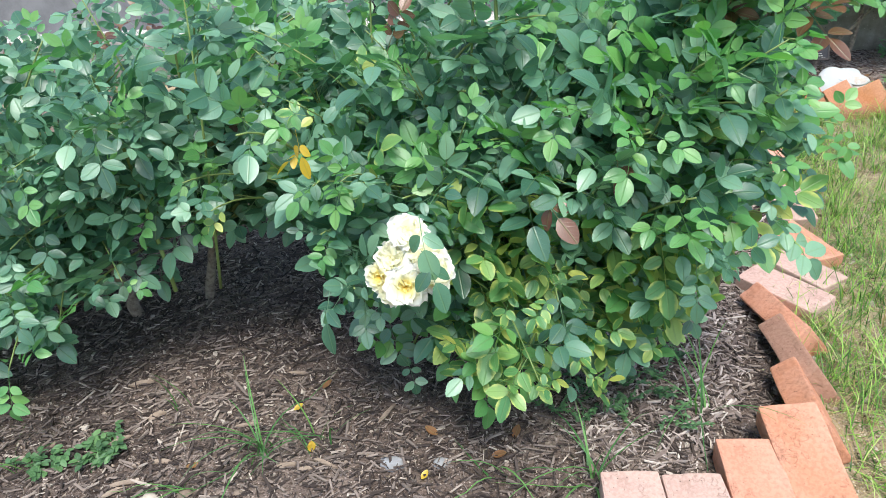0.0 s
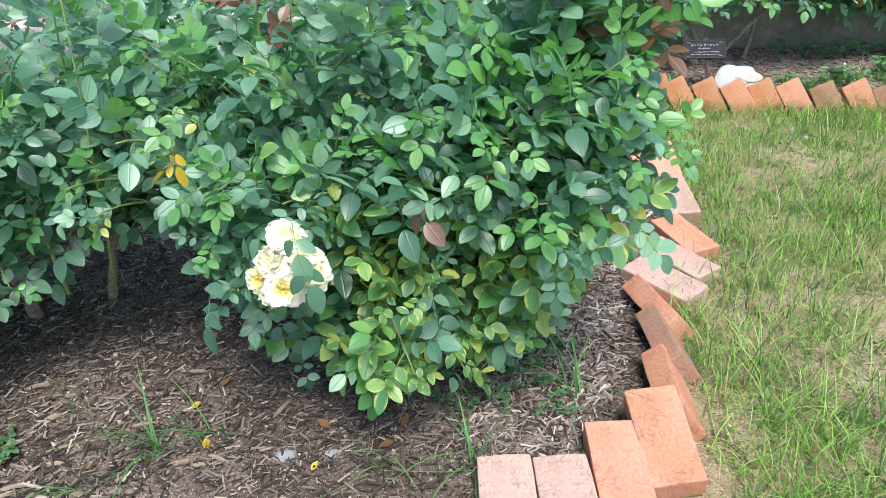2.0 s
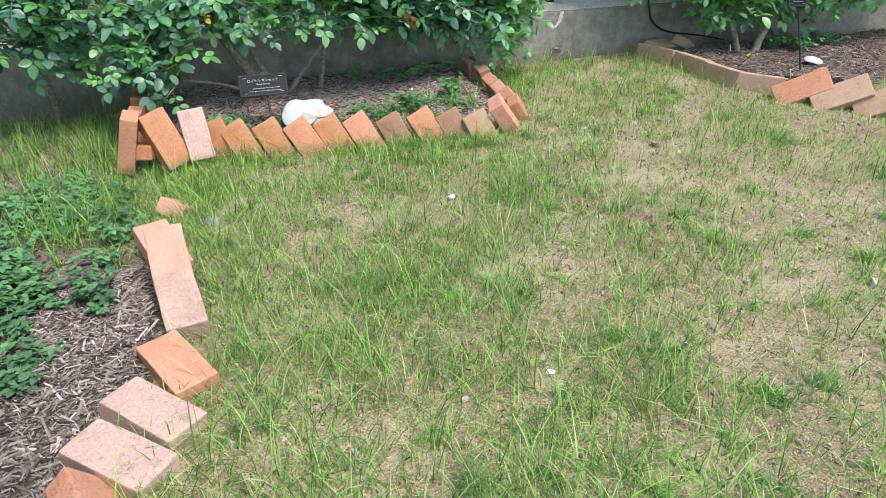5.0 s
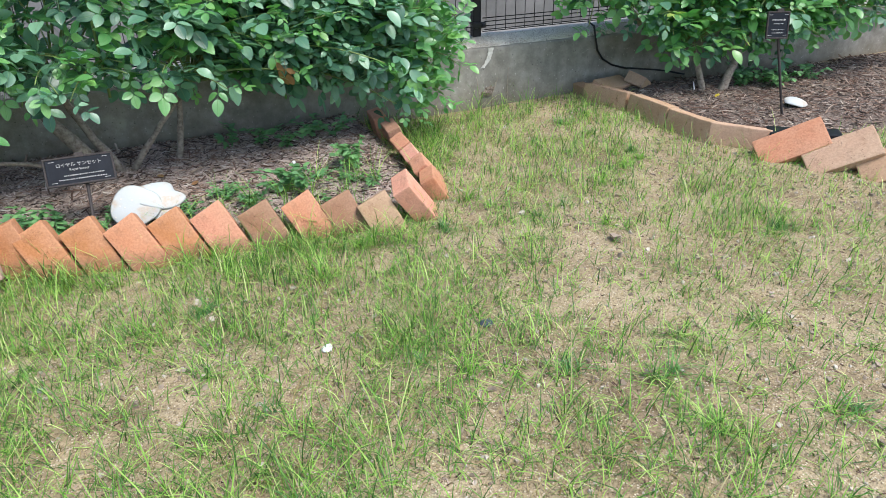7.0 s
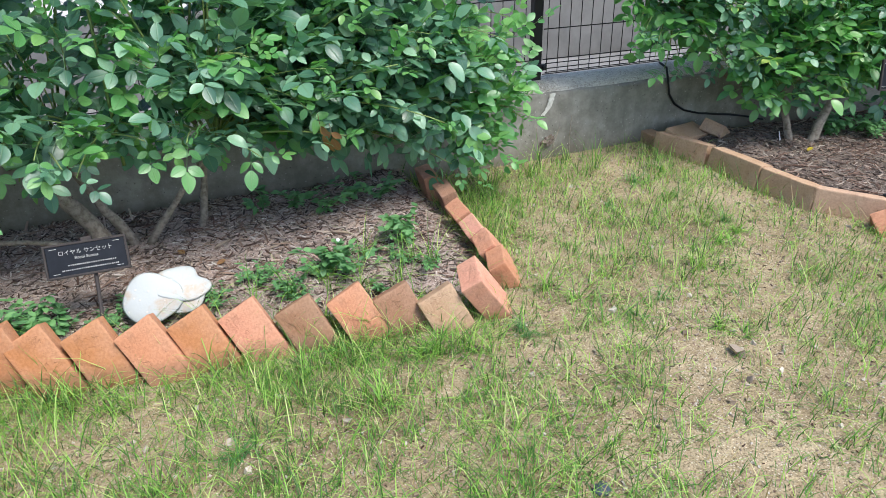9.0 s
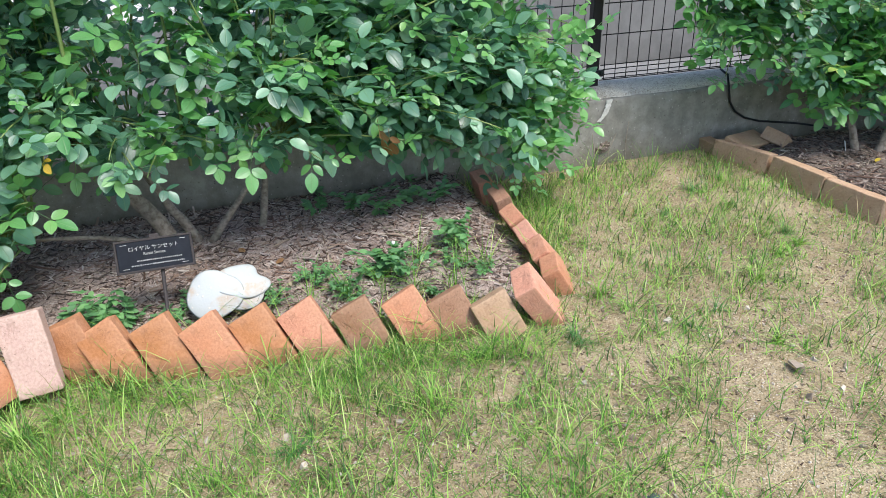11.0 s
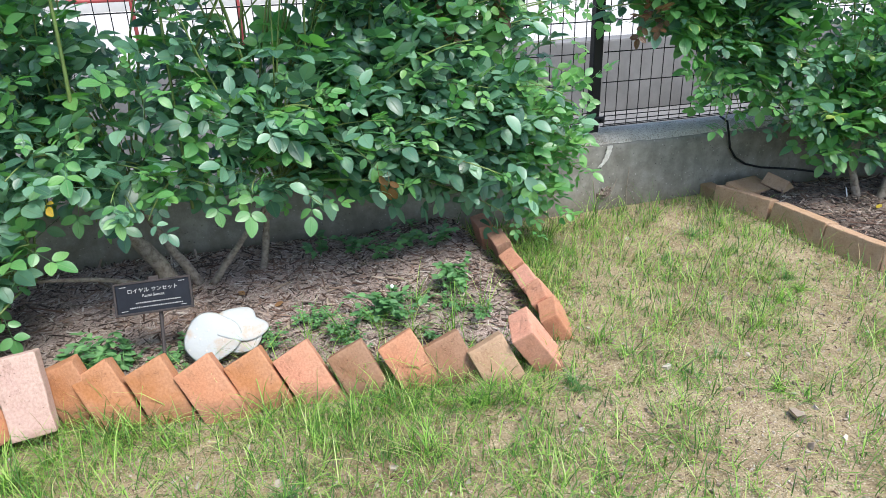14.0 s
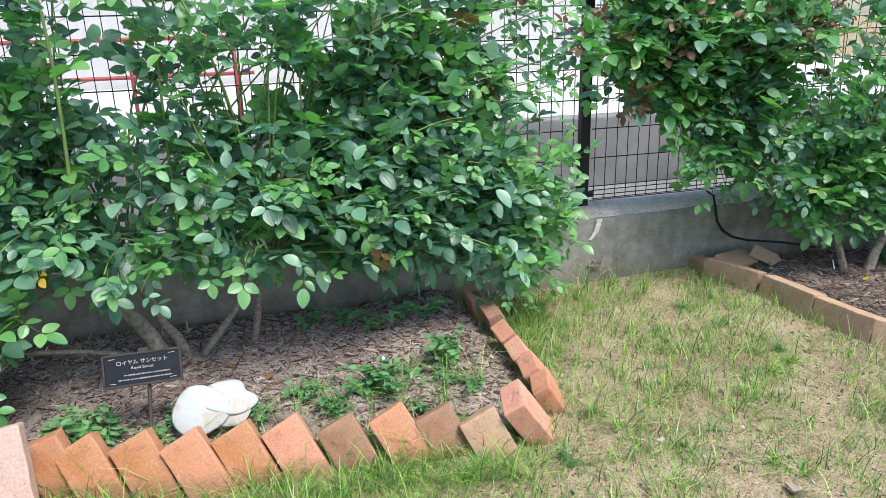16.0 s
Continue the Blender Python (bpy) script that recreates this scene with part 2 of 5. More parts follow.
def plain_material(name, color, rough, spec=0.4, vary=0.3, scale=30, metal=0.0, tint=(0.5, 0.47, 0.42)):
    n = Nodes(name)
    f = n.noise(scale, 5, 0.65)
    col = n.mix(n.math('MULTIPLY', n.ramp(f, [(0.4, 0.0), (0.72, 1.0)]), vary), color, n.mix(1.0, color, tint, 'MULTIPLY'))
    n.bump(n.noise(scale * 7, 3), 0.25, 0.001)
    return n.done(col, rough, spec, metal)


PALE_GRIT = soil_material("gravelly_mortar", (0.40, 0.375, 0.335), (0.62, 0.585, 0.525), (0.74, 0.70, 0.635), (0.82, 0.79, 0.73))
BLACK_PAINT = plain_material("black_powder_coat", (0.009, 0.010, 0.013), 0.5, 0.3, 0.4, 20, 0.0, (1.6, 1.6, 1.6))
BARK = plain_material("rose_bark", (0.32, 0.275, 0.23), 0.9, 0.2, 0.9, 60, 0.0, (0.28, 0.24, 0.2))
CANE = plain_material("green_cane", (0.19, 0.28, 0.09), 0.5, 0.4, 0.6, 40, 0.0, (0.7, 0.5, 0.35))
SIGN_FACE = plain_material("sign_face", (0.008, 0.010, 0.015), 0.5, 0.2, 0.4, 25, 0.0, (2.4, 2.3, 2.2))
SIGN_FRAME = plain_material("sign_frame", (0.035, 0.030, 0.030), 0.65, 0.25, 0.6, 40, 0.0, (1.9, 1.8, 1.7))
LETTER = plain_material("white_letter", (0.40, 0.40, 0.39), 0.6, 0.3, 0.5, 80)
WHITE_DRIP = plain_material("white_drip", (0.66, 0.65, 0.62), 0.9, 0.15, 0.6, 90, 0.0, (0.5, 0.48, 0.44))
PLASTIC = plain_material("white_plastic", (0.78, 0.80, 0.80), 0.4, 0.5, 0.2, 40)
SLATE = plain_material("dark_slate", (0.055, 0.07, 0.10), 0.5, 0.4, 0.6, 60)
QUARTZ = plain_material("white_quartz", (0.72, 0.72, 0.70), 0.6, 0.4, 0.3, 60)
STONE = plain_material("grey_stone", (0.30, 0.31, 0.32), 0.85, 0.3, 0.6, 50)


def mushroom_material():
    n = Nodes("mushroom_skin")
    p = n.where()
    v = n.add("TexVoronoi", {"Vector": p, "Scale": 75.0})
    pick = n.add("SeparateColor", {"Color": v.outputs["Color"]}).outputs[0]
    scale = n.math('MULTIPLY', n.ramp(v.outputs["Distance"], [(0.18, 1.0), (0.28, 0.0)]), n.ramp(pick, [(0.62, 0.0), (0.68, 1.0)]))
    up = n.add("SeparateXYZ", {"Vector": p}).outputs["Z"]
    crown = n.math('MULTIPLY', n.ramp(n.noise(38, 5, 0.7), [(0.40, 0.0), (0.60, 1.0)]), n.ramp(n.noise(13, 2), [(0.52, 0.0), (0.62, 1.0)]))
    col = n.mix(n.math('MULTIPLY', crown, 0.6), (0.43, 0.455, 0.455), (0.42, 0.30, 0.19))
    col = n.mix(n.math('MULTIPLY', scale, 0.6), col, (0.60, 0.56, 0.48))
    n.bump(n.math('ADD', scale, n.noise(90, 3)), 0.3, 0.002)
    n.put(n.b.inputs["Subsurface Weight"], 0.15)
    n.put(n.b.inputs["Subsurface Radius"], (0.01, 0.008, 0.006))
    return n.done(col, 0.65, 0.35)


MUSHROOM = mushroom_material()


def petal_material(name, heart, inner):
    n = Nodes(name)
    d = n.add("VectorMath", {0: n.where()}, operation='LENGTH').outputs["Value"]
    col = n.ramp(d, [(0.0, heart), (0.007, heart), (0.014, inner), (0.024, (0.87, 0.86, 0.60)), (0.032, (0.88, 0.89, 0.83))])
    n.done(col, 0.6, 0.3)
    tr = n.add("BsdfTranslucent", {"Color": col})
    mx = n.add("MixShader", {0: 0.3, 1: n.b.outputs[0], 2: tr.outputs[0]})
    n.t.links.new(mx.outputs[0], n.t.nodes["Material Output"].inputs["Surface"])
    return n.m


PETAL = petal_material("rose_petal", (0.88, 0.58, 0.06), (0.88, 0.76, 0.24))
PETAL_PALE = petal_material("pale_rose_petal", (0.87, 0.80, 0.42), (0.87, 0.85, 0.58))


# ---- helpers for meshes ----
rng = np.random.default_rng(7)
R = random.Random(11)


def mesh(name, verts, faces, material, smooth=False):
    me = bpy.data.meshes.new(name)
    me.from_pydata([tuple(v) for v in verts], [], [tuple(int(i) for i in f) for f in faces])
    me.materials.append(material)
    if smooth:
        me.polygons.foreach_set("use_smooth", [True] * len(me.polygons))
    me.update()
    return me


def quick_mesh(name, verts, faces, materials, which=None, smooth=True, uv=None):
    """A large mesh from numpy arrays: faces is a list of arrays, one for each number of corners."""
    me = bpy.data.meshes.new(name)
    nv = len(verts)
    corners = np.concatenate([f.ravel() for f in faces])
    totals = np.concatenate([np.full(len(f), f.shape[1]) for f in faces])
    starts = np.concatenate([[0], np.cumsum(totals)[:-1]])
    me.vertices.add(nv), me.loops.add(len(corners)), me.polygons.add(len(totals))
    me.vertices.foreach_set("co", verts.astype(np.float32).ravel())
    me.loops.foreach_set("vertex_index", corners.astype(np.int32))
    me.polygons.foreach_set("loop_start", starts.astype(np.int32))
    me.polygons.foreach_set("loop_total", totals.astype(np.int32))
    me.polygons.foreach_set("use_smooth", np.full(len(totals), smooth))
    for m in materials:
        me.materials.append(m)
    if which is not None:
        me.polygons.foreach_set("material_index", which.astype(np.int32))
    if uv is not None:
        at = me.attributes.new("leaf_place", 'FLOAT_VECTOR', 'POINT')
        at.data.foreach_set("vector", uv.astype(np.float32).ravel())
    me.update(calc_edges=True)
    return me


def part(name, me, parent, label="", m=None):
    ob = new(name, me)
    ob.parent = parent
    if m is not None:
        ob.matrix_basis = m
    if label:
        ob["label"] = label
    return ob


def bm_mesh(name, bm, material, smooth=False):
    me = bpy.data.meshes.new(name)
    bm.to_mesh(me)
    bm.free()
    me.materials.append(material)
    if smooth:
        me.polygons.foreach_set("use_smooth", [True] * len(me.polygons))
    return me


def box_bm(sx, sy, sz, bevel=0.0, rough=0.0, segments=2, seed=0):
    bm = bmesh.new()
    bmesh.ops.create_cube(bm, size=1.0)
    bmesh.ops.scale(bm, vec=(sx, sy, sz), verts=bm.verts)
    if bevel:
        bmesh.ops.bevel(bm, geom=bm.edges[:], offset=bevel, segments=segments, affect='EDGES', profile=0.6)
    if rough:
        q = random.Random(seed)
        for v in bm.verts:
            v.co += Vector((q.uniform(-1, 1), q.uniform(-1, 1), q.uniform(-1, 1))) * rough
    return bm


def box_mesh(name, sx, sy, sz, material, bevel=0.0, **k):
    return bm_mesh(name, box_bm(sx, sy, sz, bevel, **k), material)


def tube(points, radii, sides=6):
    """Vertices and quads of a tapered tube along points."""
    pts = [Vector(p) for p in points]
    verts, faces = [], []
    side = Vector((0.3, 0.9, 0.2))
    for i, p in enumerate(pts):
        d = (pts[min(i + 1, len(pts) - 1)] - pts[max(i - 1, 0)]).normalized()
        a = d.cross(side).normalized()
        b = d.cross(a)
        for k in range(sides):
            w = 2 * math.pi * k / sides
            verts.append(p + (a * math.cos(w) + b * math.sin(w)) * radii[i])
    for i in range(len(pts) - 1):
        for k in range(sides):
            j = (k + 1) % sides
            faces.append((i * sides + k, i * sides + j, (i + 1) * sides + j, (i + 1) * sides + k))
    faces.append(tuple(range(sides))[::-1])
    faces.append(tuple((len(pts) - 1) * sides + k for k in range(sides)))
    return verts, faces


# ---- the ground ----
BED_FRONT = [(-2.07, 1.09), (0.52, 1.29), (1.23, 1.37), (1.46, 1.44), (1.59, 1.60), (1.66, 1.81), (1.69, 2.06), (1.74, 2.23), (1.83, 2.42), (1.87, 2.60), (1.86, 2.92), (1.79, 3.06), (0.81, 2.89), (-2.05, 2.67)]
BED_BACK = [(1.93, 3.98), (2.10, 4.00), (2.60, 3.90), (3.05, 3.78), (3.32, 3.70), (3.42, 3.82), (3.48, 4.10), (3.49, 4.64), (1.80, 4.82)]
BARE = [(-2.2, 2.75), (0.8, 2.85), (1.80, 3.02), (1.86, 3.2), (1.76, 3.8), (1.90, 4.1), (1.80, 4.78), (-2.2, 5.1)]
BED_SIDE = [(4.58, 4.46), (4.65, 4.10), (4.65, 3.85), (4.65, 3.63), (4.76, 3.44), (5.1, 3.38), (6.0, 3.15), (8.2, 2.9), (8.2, 4.05)]


def near(x, y):
    """Places of the front bed, laid out on its own axes, in the plan."""
    return 0.8923 * x + 0.0136 * y + 0.231, 0.0676 * x + 0.9155 * y + 0.1025


def inside(poly, x, y):
    """Which of the points (arrays) lie in the polygon."""
    hit = np.zeros(np.shape(x), bool)
    n = len(poly)
    for i in range(n):
        (x0, y0), (x1, y1) = poly[i], poly[(i + 1) % n]
        cross = ((y0 > y) != (y1 > y)) & (x < (x1 - x0) * (y - y0) / (y1 - y0 + 1e-9) + x0)
        hit ^= cross
    return hit


def away(poly, x, y):
    """Distance from points (arrays) to the polygon's outline."""
    best = np.full(np.shape(x), 9.0)
    n = len(poly)
    for i in range(n):
        (x0, y0), (x1, y1) = poly[i], poly[(i + 1) % n]
        dx, dy = x1 - x0, y1 - y0
        s = np.clip(((x - x0) * dx + (y - y0) * dy) / (dx * dx + dy * dy), 0, 1)
        best = np.minimum(best, np.hypot(x - x0 - s * dx, y - y0 - s * dy))
    return best


def waves(x, y):
    """Uneven ground, in metres."""
    return 0.006 * np.sin(3.1 * x + 1.3 * y) + 0.005 * np.sin(5.3 * y - 2.2 * x + 1) + 0.003 * np.sin(11.7 * x + 3.1) * np.sin(9.1 * y) + 0.0015 * np.sin(31 * x) * np.sin(27 * y + 17 * x)


def height(x, y):
    """The ground's height at x, y (arrays or numbers)."""
    x, y = np.asarray(x, float), np.asarray(y, float)
    z = waves(x, y)
    for poly, lift in ((BED_FRONT, 0.022), (BED_BACK, 0.05), (BED_SIDE, 0.04)):
        z = z + np.where(inside(poly, x, y), lift * np.clip(away(poly, x, y) / 0.15, 0, 1), 0)
    z = z - 0.05 * np.clip((y - 3.1) / 0.5, 0, 1) * np.clip((3.55 - x) / 0.5, 0, 1)
    z = z + np.where(inside(BED_BACK, x, y), 0.05 * np.clip((y - 4.1) / 0.5, 0, 1), 0)
    return z * np.clip((9.5 - np.abs(x - 2)) / 2, 0, 1) * np.clip((7 - np.abs(y - 2)) / 2, 0, 1)


def axis(lo, hi, step, far):
    a = list(np.arange(lo, hi + step / 2, step))
    d, p = step, []
    while sum(p) < far:
        d *= 1.6
        p.append(d)
    q = np.cumsum(p)
    return np.array(list(lo - q[::-1]) + a + list(a[-1] + q))


def sheet(name, xs, ys, material, lift=0.0, keep=None):
    gx, gy = np.meshgrid(xs, ys)
    v = np.stack([gx, gy, height(gx, gy) + lift], -1).reshape(-1, 3)
    nx = len(xs)
    i = (np.arange(len(ys) - 1)[:, None] * nx + np.arange(nx - 1)[None]).ravel()
    f = np.stack([i, i + 1, i + nx + 1, i + nx], -1)
    if keep is not None:
        f = f[keep(v[f].mean(1))]
        used = np.unique(f)
        back = np.zeros(len(v), int)
        back[used] = np.arange(len(used))
        v, f = v[used], back[f]
    return new(name, quick_mesh(name, v, [f], [material]))


ground = tagged(sheet("ground", axis(-2.6, 7.6, 0.04, 900), axis(0.0, 4.8, 0.04, 900), SAND), "pale sandy soil of a thin garden lawn", "ground", kind="structure")


def bed_sheet(poly, seed, label, material=SOIL, lift=0.005):
    xs, ys = [p[0] for p in poly], [p[1] for p in poly]
    ax = np.arange(min(xs) - 0.1, max(xs) + 0.1, 0.02)
    ay = np.arange(min(ys) - 0.1, max(ys) + 0.1, 0.02)
    ob = sheet("mulch_bed", ax, ay, material, lift,
               lambda c: inside(poly, c[:, 0], c[:, 1]) & (away(poly, c[:, 0], c[:, 1]) > 0.02 + 0.02 * np.sin(c[:, 0] * 23 + seed) * np.sin(c[:, 1] * 19)))
    return tagged(ob, label, "flower bed", kind="structure")


bed_sheet(BED_FRONT, 0, "dark soil bed covered with bark mulch under rose bushes")
# gravelly strip, its colour also lifted to offset the bush's shade
DRY = [(1.22, 1.46), (1.44, 1.53), (1.56, 1.72), (1.64, 2.05), (1.70, 2.24), (1.79, 2.44), (1.83, 2.62), (1.82, 2.94), (1.25, 2.86), (1.12, 2.3)]
bed_sheet(DRY, 1, "dry brown gravelly soil beside the brick edge", DRY_SOIL, 0.009)
bed_sheet(BED_BACK, 2, "mulched soil bed by the concrete wall", PALE_SOIL)
bed_sheet(BED_SIDE, 4, "mulched soil bed behind a low brick edge")

bare = sheet("bare_soil", np.arange(-2.4, 2.0, 0.025), np.arange(2.7, 5.0, 0.025), EARTH, 0.004,
             lambda c: inside(BARE, c[:, 0], c[:, 1]) & (away(BARE, c[:, 0], c[:, 1]) > 0.03 + 0.03 * np.sin(c[:, 0] * 17) * np.sin(c[:, 1] * 21)))
tagged(bare, "bare brown soil between the beds", "soil", kind="structure")

# ---- wall and fence ----
WALL_TURN = -6.2
WALL = pose(4.1, 4.525, 0, 0, 0, WALL_TURN)     # x along the wall, y to its back


def on_wall(x, y, z):
    return WALL @ Vector((x, y, z))


def wall_build():
    nx, nz = 300, 14
    length, x0, thick, low, top = 13.0, -7.5, 0.21, -0.35, 0.276
    bm = bmesh.new()
    prof = [(0, low + (top - 0.012 - low) * k / nz) for k in range(nz + 1)] + [(0.006, top - 0.003), (0.016, top)] + [(0.03 + 0.17 * k / 6, top + 0.004) for k in range(6)] + [(thick, top), (thick, low)]
    rows = []
    for i in range(nx + 1):
        x = x0 + length * i / nx
        row = []
        for y, z in prof:
            wob = 0.004 * noise.noise((x * 3, z * 5, 0)) + 0.002 * noise.noise((x * 25, z * 25, y * 25))
            row.append(bm.verts.new((x, y + (wob if y < 0.1 else 0), z + (0.006 * noise.noise((x * 9, y * 9, 4)) if z > 0.262 else 0))))
        rows.append(row)
    for a, b in zip(rows, rows[1:]):
        for k in range(len(prof) - 1):
            bm.faces.new((a[k], b[k], b[k + 1], a[k + 1]))
    ob = new("wall_1", bm_mesh("wall_1", bm, CONCRETE, True))
    ob.matrix_basis = WALL
    return tagged(ob, "low weathered grey concrete wall below a mesh fence", "wall", kind="structure")


wall = wall_build()


HAUNCH = ((0.012, 0.276), (0.018, 0.286), (0.035, 0.295), (0.055, 0.303), (0.075, 0.310), (0.105, 0.313), (0.14, 0.311), (0.17, 0.304), (0.195, 0.276))


def wall_extras():
    # rough mortar haunch on the wall's top, higher towards the fence
    bm = bmesh.new()
    rows = []
    for i in range(301):
        x = -7.5 + 13.0 * i / 300
        rows.append([bm.verts.new((x, y + 0.007 * noise.noise((x * 14, y * 30, 0)), z + (0.007 * noise.noise((x * 32, y * 40, 2)) if 0.03 < y < 0.17 else 0))) for y, z in HAUNCH])
    for a, b in zip(rows, rows[1:]):
        for k in range(len(HAUNCH) - 1):
            bm.faces.new((a[k], b[k], b[k + 1], a[k + 1]))
    part("mortar_bed", bm_mesh("mortar_bed", bm, PALE_GRIT, True), wall, "pale gravelly mortar strip")
    # a white run of lime down the front
    bm = bmesh.new()
    last = None
    for k in range(15):
        s = k / 14
        w = 0.0135 - 0.004 * s + 0.008 * noise.noise((s * 13, 0, 0))
        x = 0.030 - 0.040 * s * s + 0.004 * noise.noise((s * 6, 3, 0))
        z = 0.274 - 0.088 * s
        row = [bm.verts.new((x - w, -0.006, z)), bm.verts.new((x, -0.009, z + 0.002)), bm.verts.new((x + w, -0.006, z))]
        if last:
            for j in range(2):
                bm.faces.new((last[j], row[j], row[j + 1], last[j + 1]))
        last = row
    part("lime_run", bm_mesh("lime_run", bm, WHITE_DRIP, True), wall, "white run of lime")


wall_extras()

POST_AT = [-4.0, -2.0, 0.0, 2.0, 4.0]
FENCE_Y = 0.10


def fence_build():
    post = tagged(new("fence_post"), "black powder-coated steel fence post on the concrete wall", "fence post", group="fence posts")
    part("post", box_mesh("post", 0.040, 0.040, 1.42, BLACK_PAINT, 0.005), post, m=pose(0, 0, 0.71))
    part("cap", box_mesh("cap", 0.044, 0.044, 0.012, BLACK_PAINT, 0.003), post, m=pose(0, 0, 1.426))
    for z in (0.06, 0.42, 0.98):
        part("clamp", box_mesh("clamp", 0.066, 0.018, 0.026, BLACK_PAINT, 0.004), post, m=pose(0, -0.032, z))
        part("bolt", box_mesh("bolt", 0.016, 0.012, 0.016, BLACK_PAINT, 0.004), post, m=pose(0.020, -0.044, z))
    post.matrix_basis = WALL @ pose(POST_AT[0], FENCE_Y, 0.305)
    for x in POST_AT[1:]:
        copy_thing(post, WALL @ pose(x, FENCE_Y, 0.305))
    up = mesh("upright_wire", *tube([(0, 0, 0), (0, 0, 1.36)], [0.0018] * 2, 6), BLACK_PAINT, True)
    across = mesh("cross_wire", *tube([(0, 0, 0), (1.94, 0, 0)], [0.0023] * 2, 6), BLACK_PAINT, True)
    panel = tagged(new("wire_fence"), "black welded wire mesh fence section with a folded foot", "fence", group="fence sections")
    for i in range(39):
        part("upright_wire", up, panel, m=pose(0.02 + 0.05 * i, 0, 0.02))
    for z, y in [(0.02, 0), (0.032, -0.022), (0.05, -0.03), (0.068, -0.022), (0.08, 0)] + [(0.08 + 0.12 * k, 0) for k in range(1, 11)]:
        part("cross_wire", across, panel, m=pose(0, y - 0.004, z))
    panel.matrix_basis = WALL @ pose(POST_AT[0] + 0.03, FENCE_Y - 0.005, 0.31)
    for x in POST_AT[1:-1]:
        copy_thing(panel, WALL @ pose(x + 0.03, FENCE_Y - 0.005, 0.31))


fence_build()

# ---- far side of the fence ----
PAVING = plain_material("pale_paving", (0.52, 0.51, 0.50), 0.85, 0.3, 0.4, 6)
FACADE = plain_material("white_render", (0.50, 0.50, 0.49), 0.8, 0.3, 0.25, 3)
GREY_BLOCK = plain_material("grey_block", (0.22, 0.22, 0.22), 0.9, 0.2, 0.7, 5, 0.0, (0.55, 0.55, 0.55))
GLASS_DARK = plain_material("window_glass", (0.10, 0.12, 0.14), 0.08, 0.6, 0.2, 3)
RED_PAINT = plain_material("red_paint", (0.30, 0.05, 0.05), 0.5, 0.4, 0.4, 10)
ROOF = plain_material("roof_sheet", (0.20, 0.21, 0.23), 0.6, 0.4, 0.4, 5)


def far_side():
    yard = new("paved_yard", box_mesh("paved_yard", 26, 12.0, 0.12, PAVING, 0.01))
    yard.matrix_basis = WALL @ pose(0, 6.35, -0.02)
    tagged(yard, "pale concrete yard beyond the fence", "yard", kind="structure")
    strip = new("gravel_strip", box_mesh("gravel_strip", 26, 1.10, 0.06, GREY_BLOCK, 0.004))
    strip.matrix_basis = WALL @ pose(0, 0.79, 0.045)
    tagged(strip, "stained grey concrete gutter behind the fence", "gutter", kind="structure")
    kerb = new("wall_2", box_mesh("wall_2", 26, 0.16, 0.55, GREY_BLOCK, 0.012, segments=2))
    kerb.matrix_basis = WALL @ pose(0, 1.45, 0.22)
    tagged(kerb, "low stained grey block wall beyond the fence", "wall", kind="structure")
    house = tagged(new("house"), "white rendered building across the yard", "house")
    part("wall", box_mesh("wall", 20, 0.3, 4.6, FACADE, 0.02), house, m=pose(0, 0, 2.3))
    part("roof", box_mesh("roof", 20.6, 1.4, 0.2, ROOF, 0.03), house, m=pose(0, 0.3, 4.7))
    for k in range(6):
        w = part("window", box_mesh("window", 1.5, 0.06, 1.1, SIGN_FRAME, 0.01), house, m=pose(-8 + 3.2 * k, -0.17, 2.6))
        for sx in (-0.37, 0.37):
            part("pane", box_mesh("pane", 0.68, 0.02, 1.0, GLASS_DARK, 0.004), w, m=pose(sx, -0.035, 0))
    house.matrix_basis = WALL @ pose(0, 12.6, 0.0)
    rail = tagged(new("handrail"), "red painted tubular handrail in the yard", "handrail")
    for z in (0.55, 0.95):
        part("bar", mesh("bar", *tube([(-2.4, 0, z), (2.4, 0, z)], [0.022] * 2, 8), RED_PAINT, True), rail)
    for x in (-2.2, -1.1, 0, 1.1, 2.2):
        part("post", mesh("post", *tube([(x, 0, 0), (x, 0, 0.97)], [0.022] * 2, 8), RED_PAINT, True), rail)
    rail.matrix_basis = WALL @ pose(-3.6, 6.0, 0.04)


far_side()

# ---- bricks ----
BL, BW, BT = 0.205, 0.100, 0.056


def brick_shape(name, material, seed, scale=1.0, length=1.0, width=1.0):
    """A worn brick: chipped arrises, slightly uneven faces."""
    bm = bmesh.new()
    bmesh.ops.create_cube(bm, size=1.0)
    bmesh.ops.scale(bm, vec=(BL * scale * length, BW * scale * width, BT * scale), verts=bm.verts)
    bmesh.ops.bevel(bm, geom=bm.edges[:], offset=0.0045, segments=2, affect='EDGES', profile=0.6)
    long = [e for e in bm.edges if e.calc_length() > 0.03]
    bmesh.ops.subdivide_edges(bm, edges=long, cuts=3, use_grid_fill=True)
    for v in bm.verts:
        n = noise.noise_vector(v.co * 22 + Vector((seed * 7.3, 0, 0)))
        chip = max(0.0, noise.noise(v.co * 40 + Vector((0, seed * 5.1, 0))) - 0.25)
        v.co += n * 0.0020
        v.co *= 1 - 0.06 * chip
    return bm_mesh(name, bm, material)


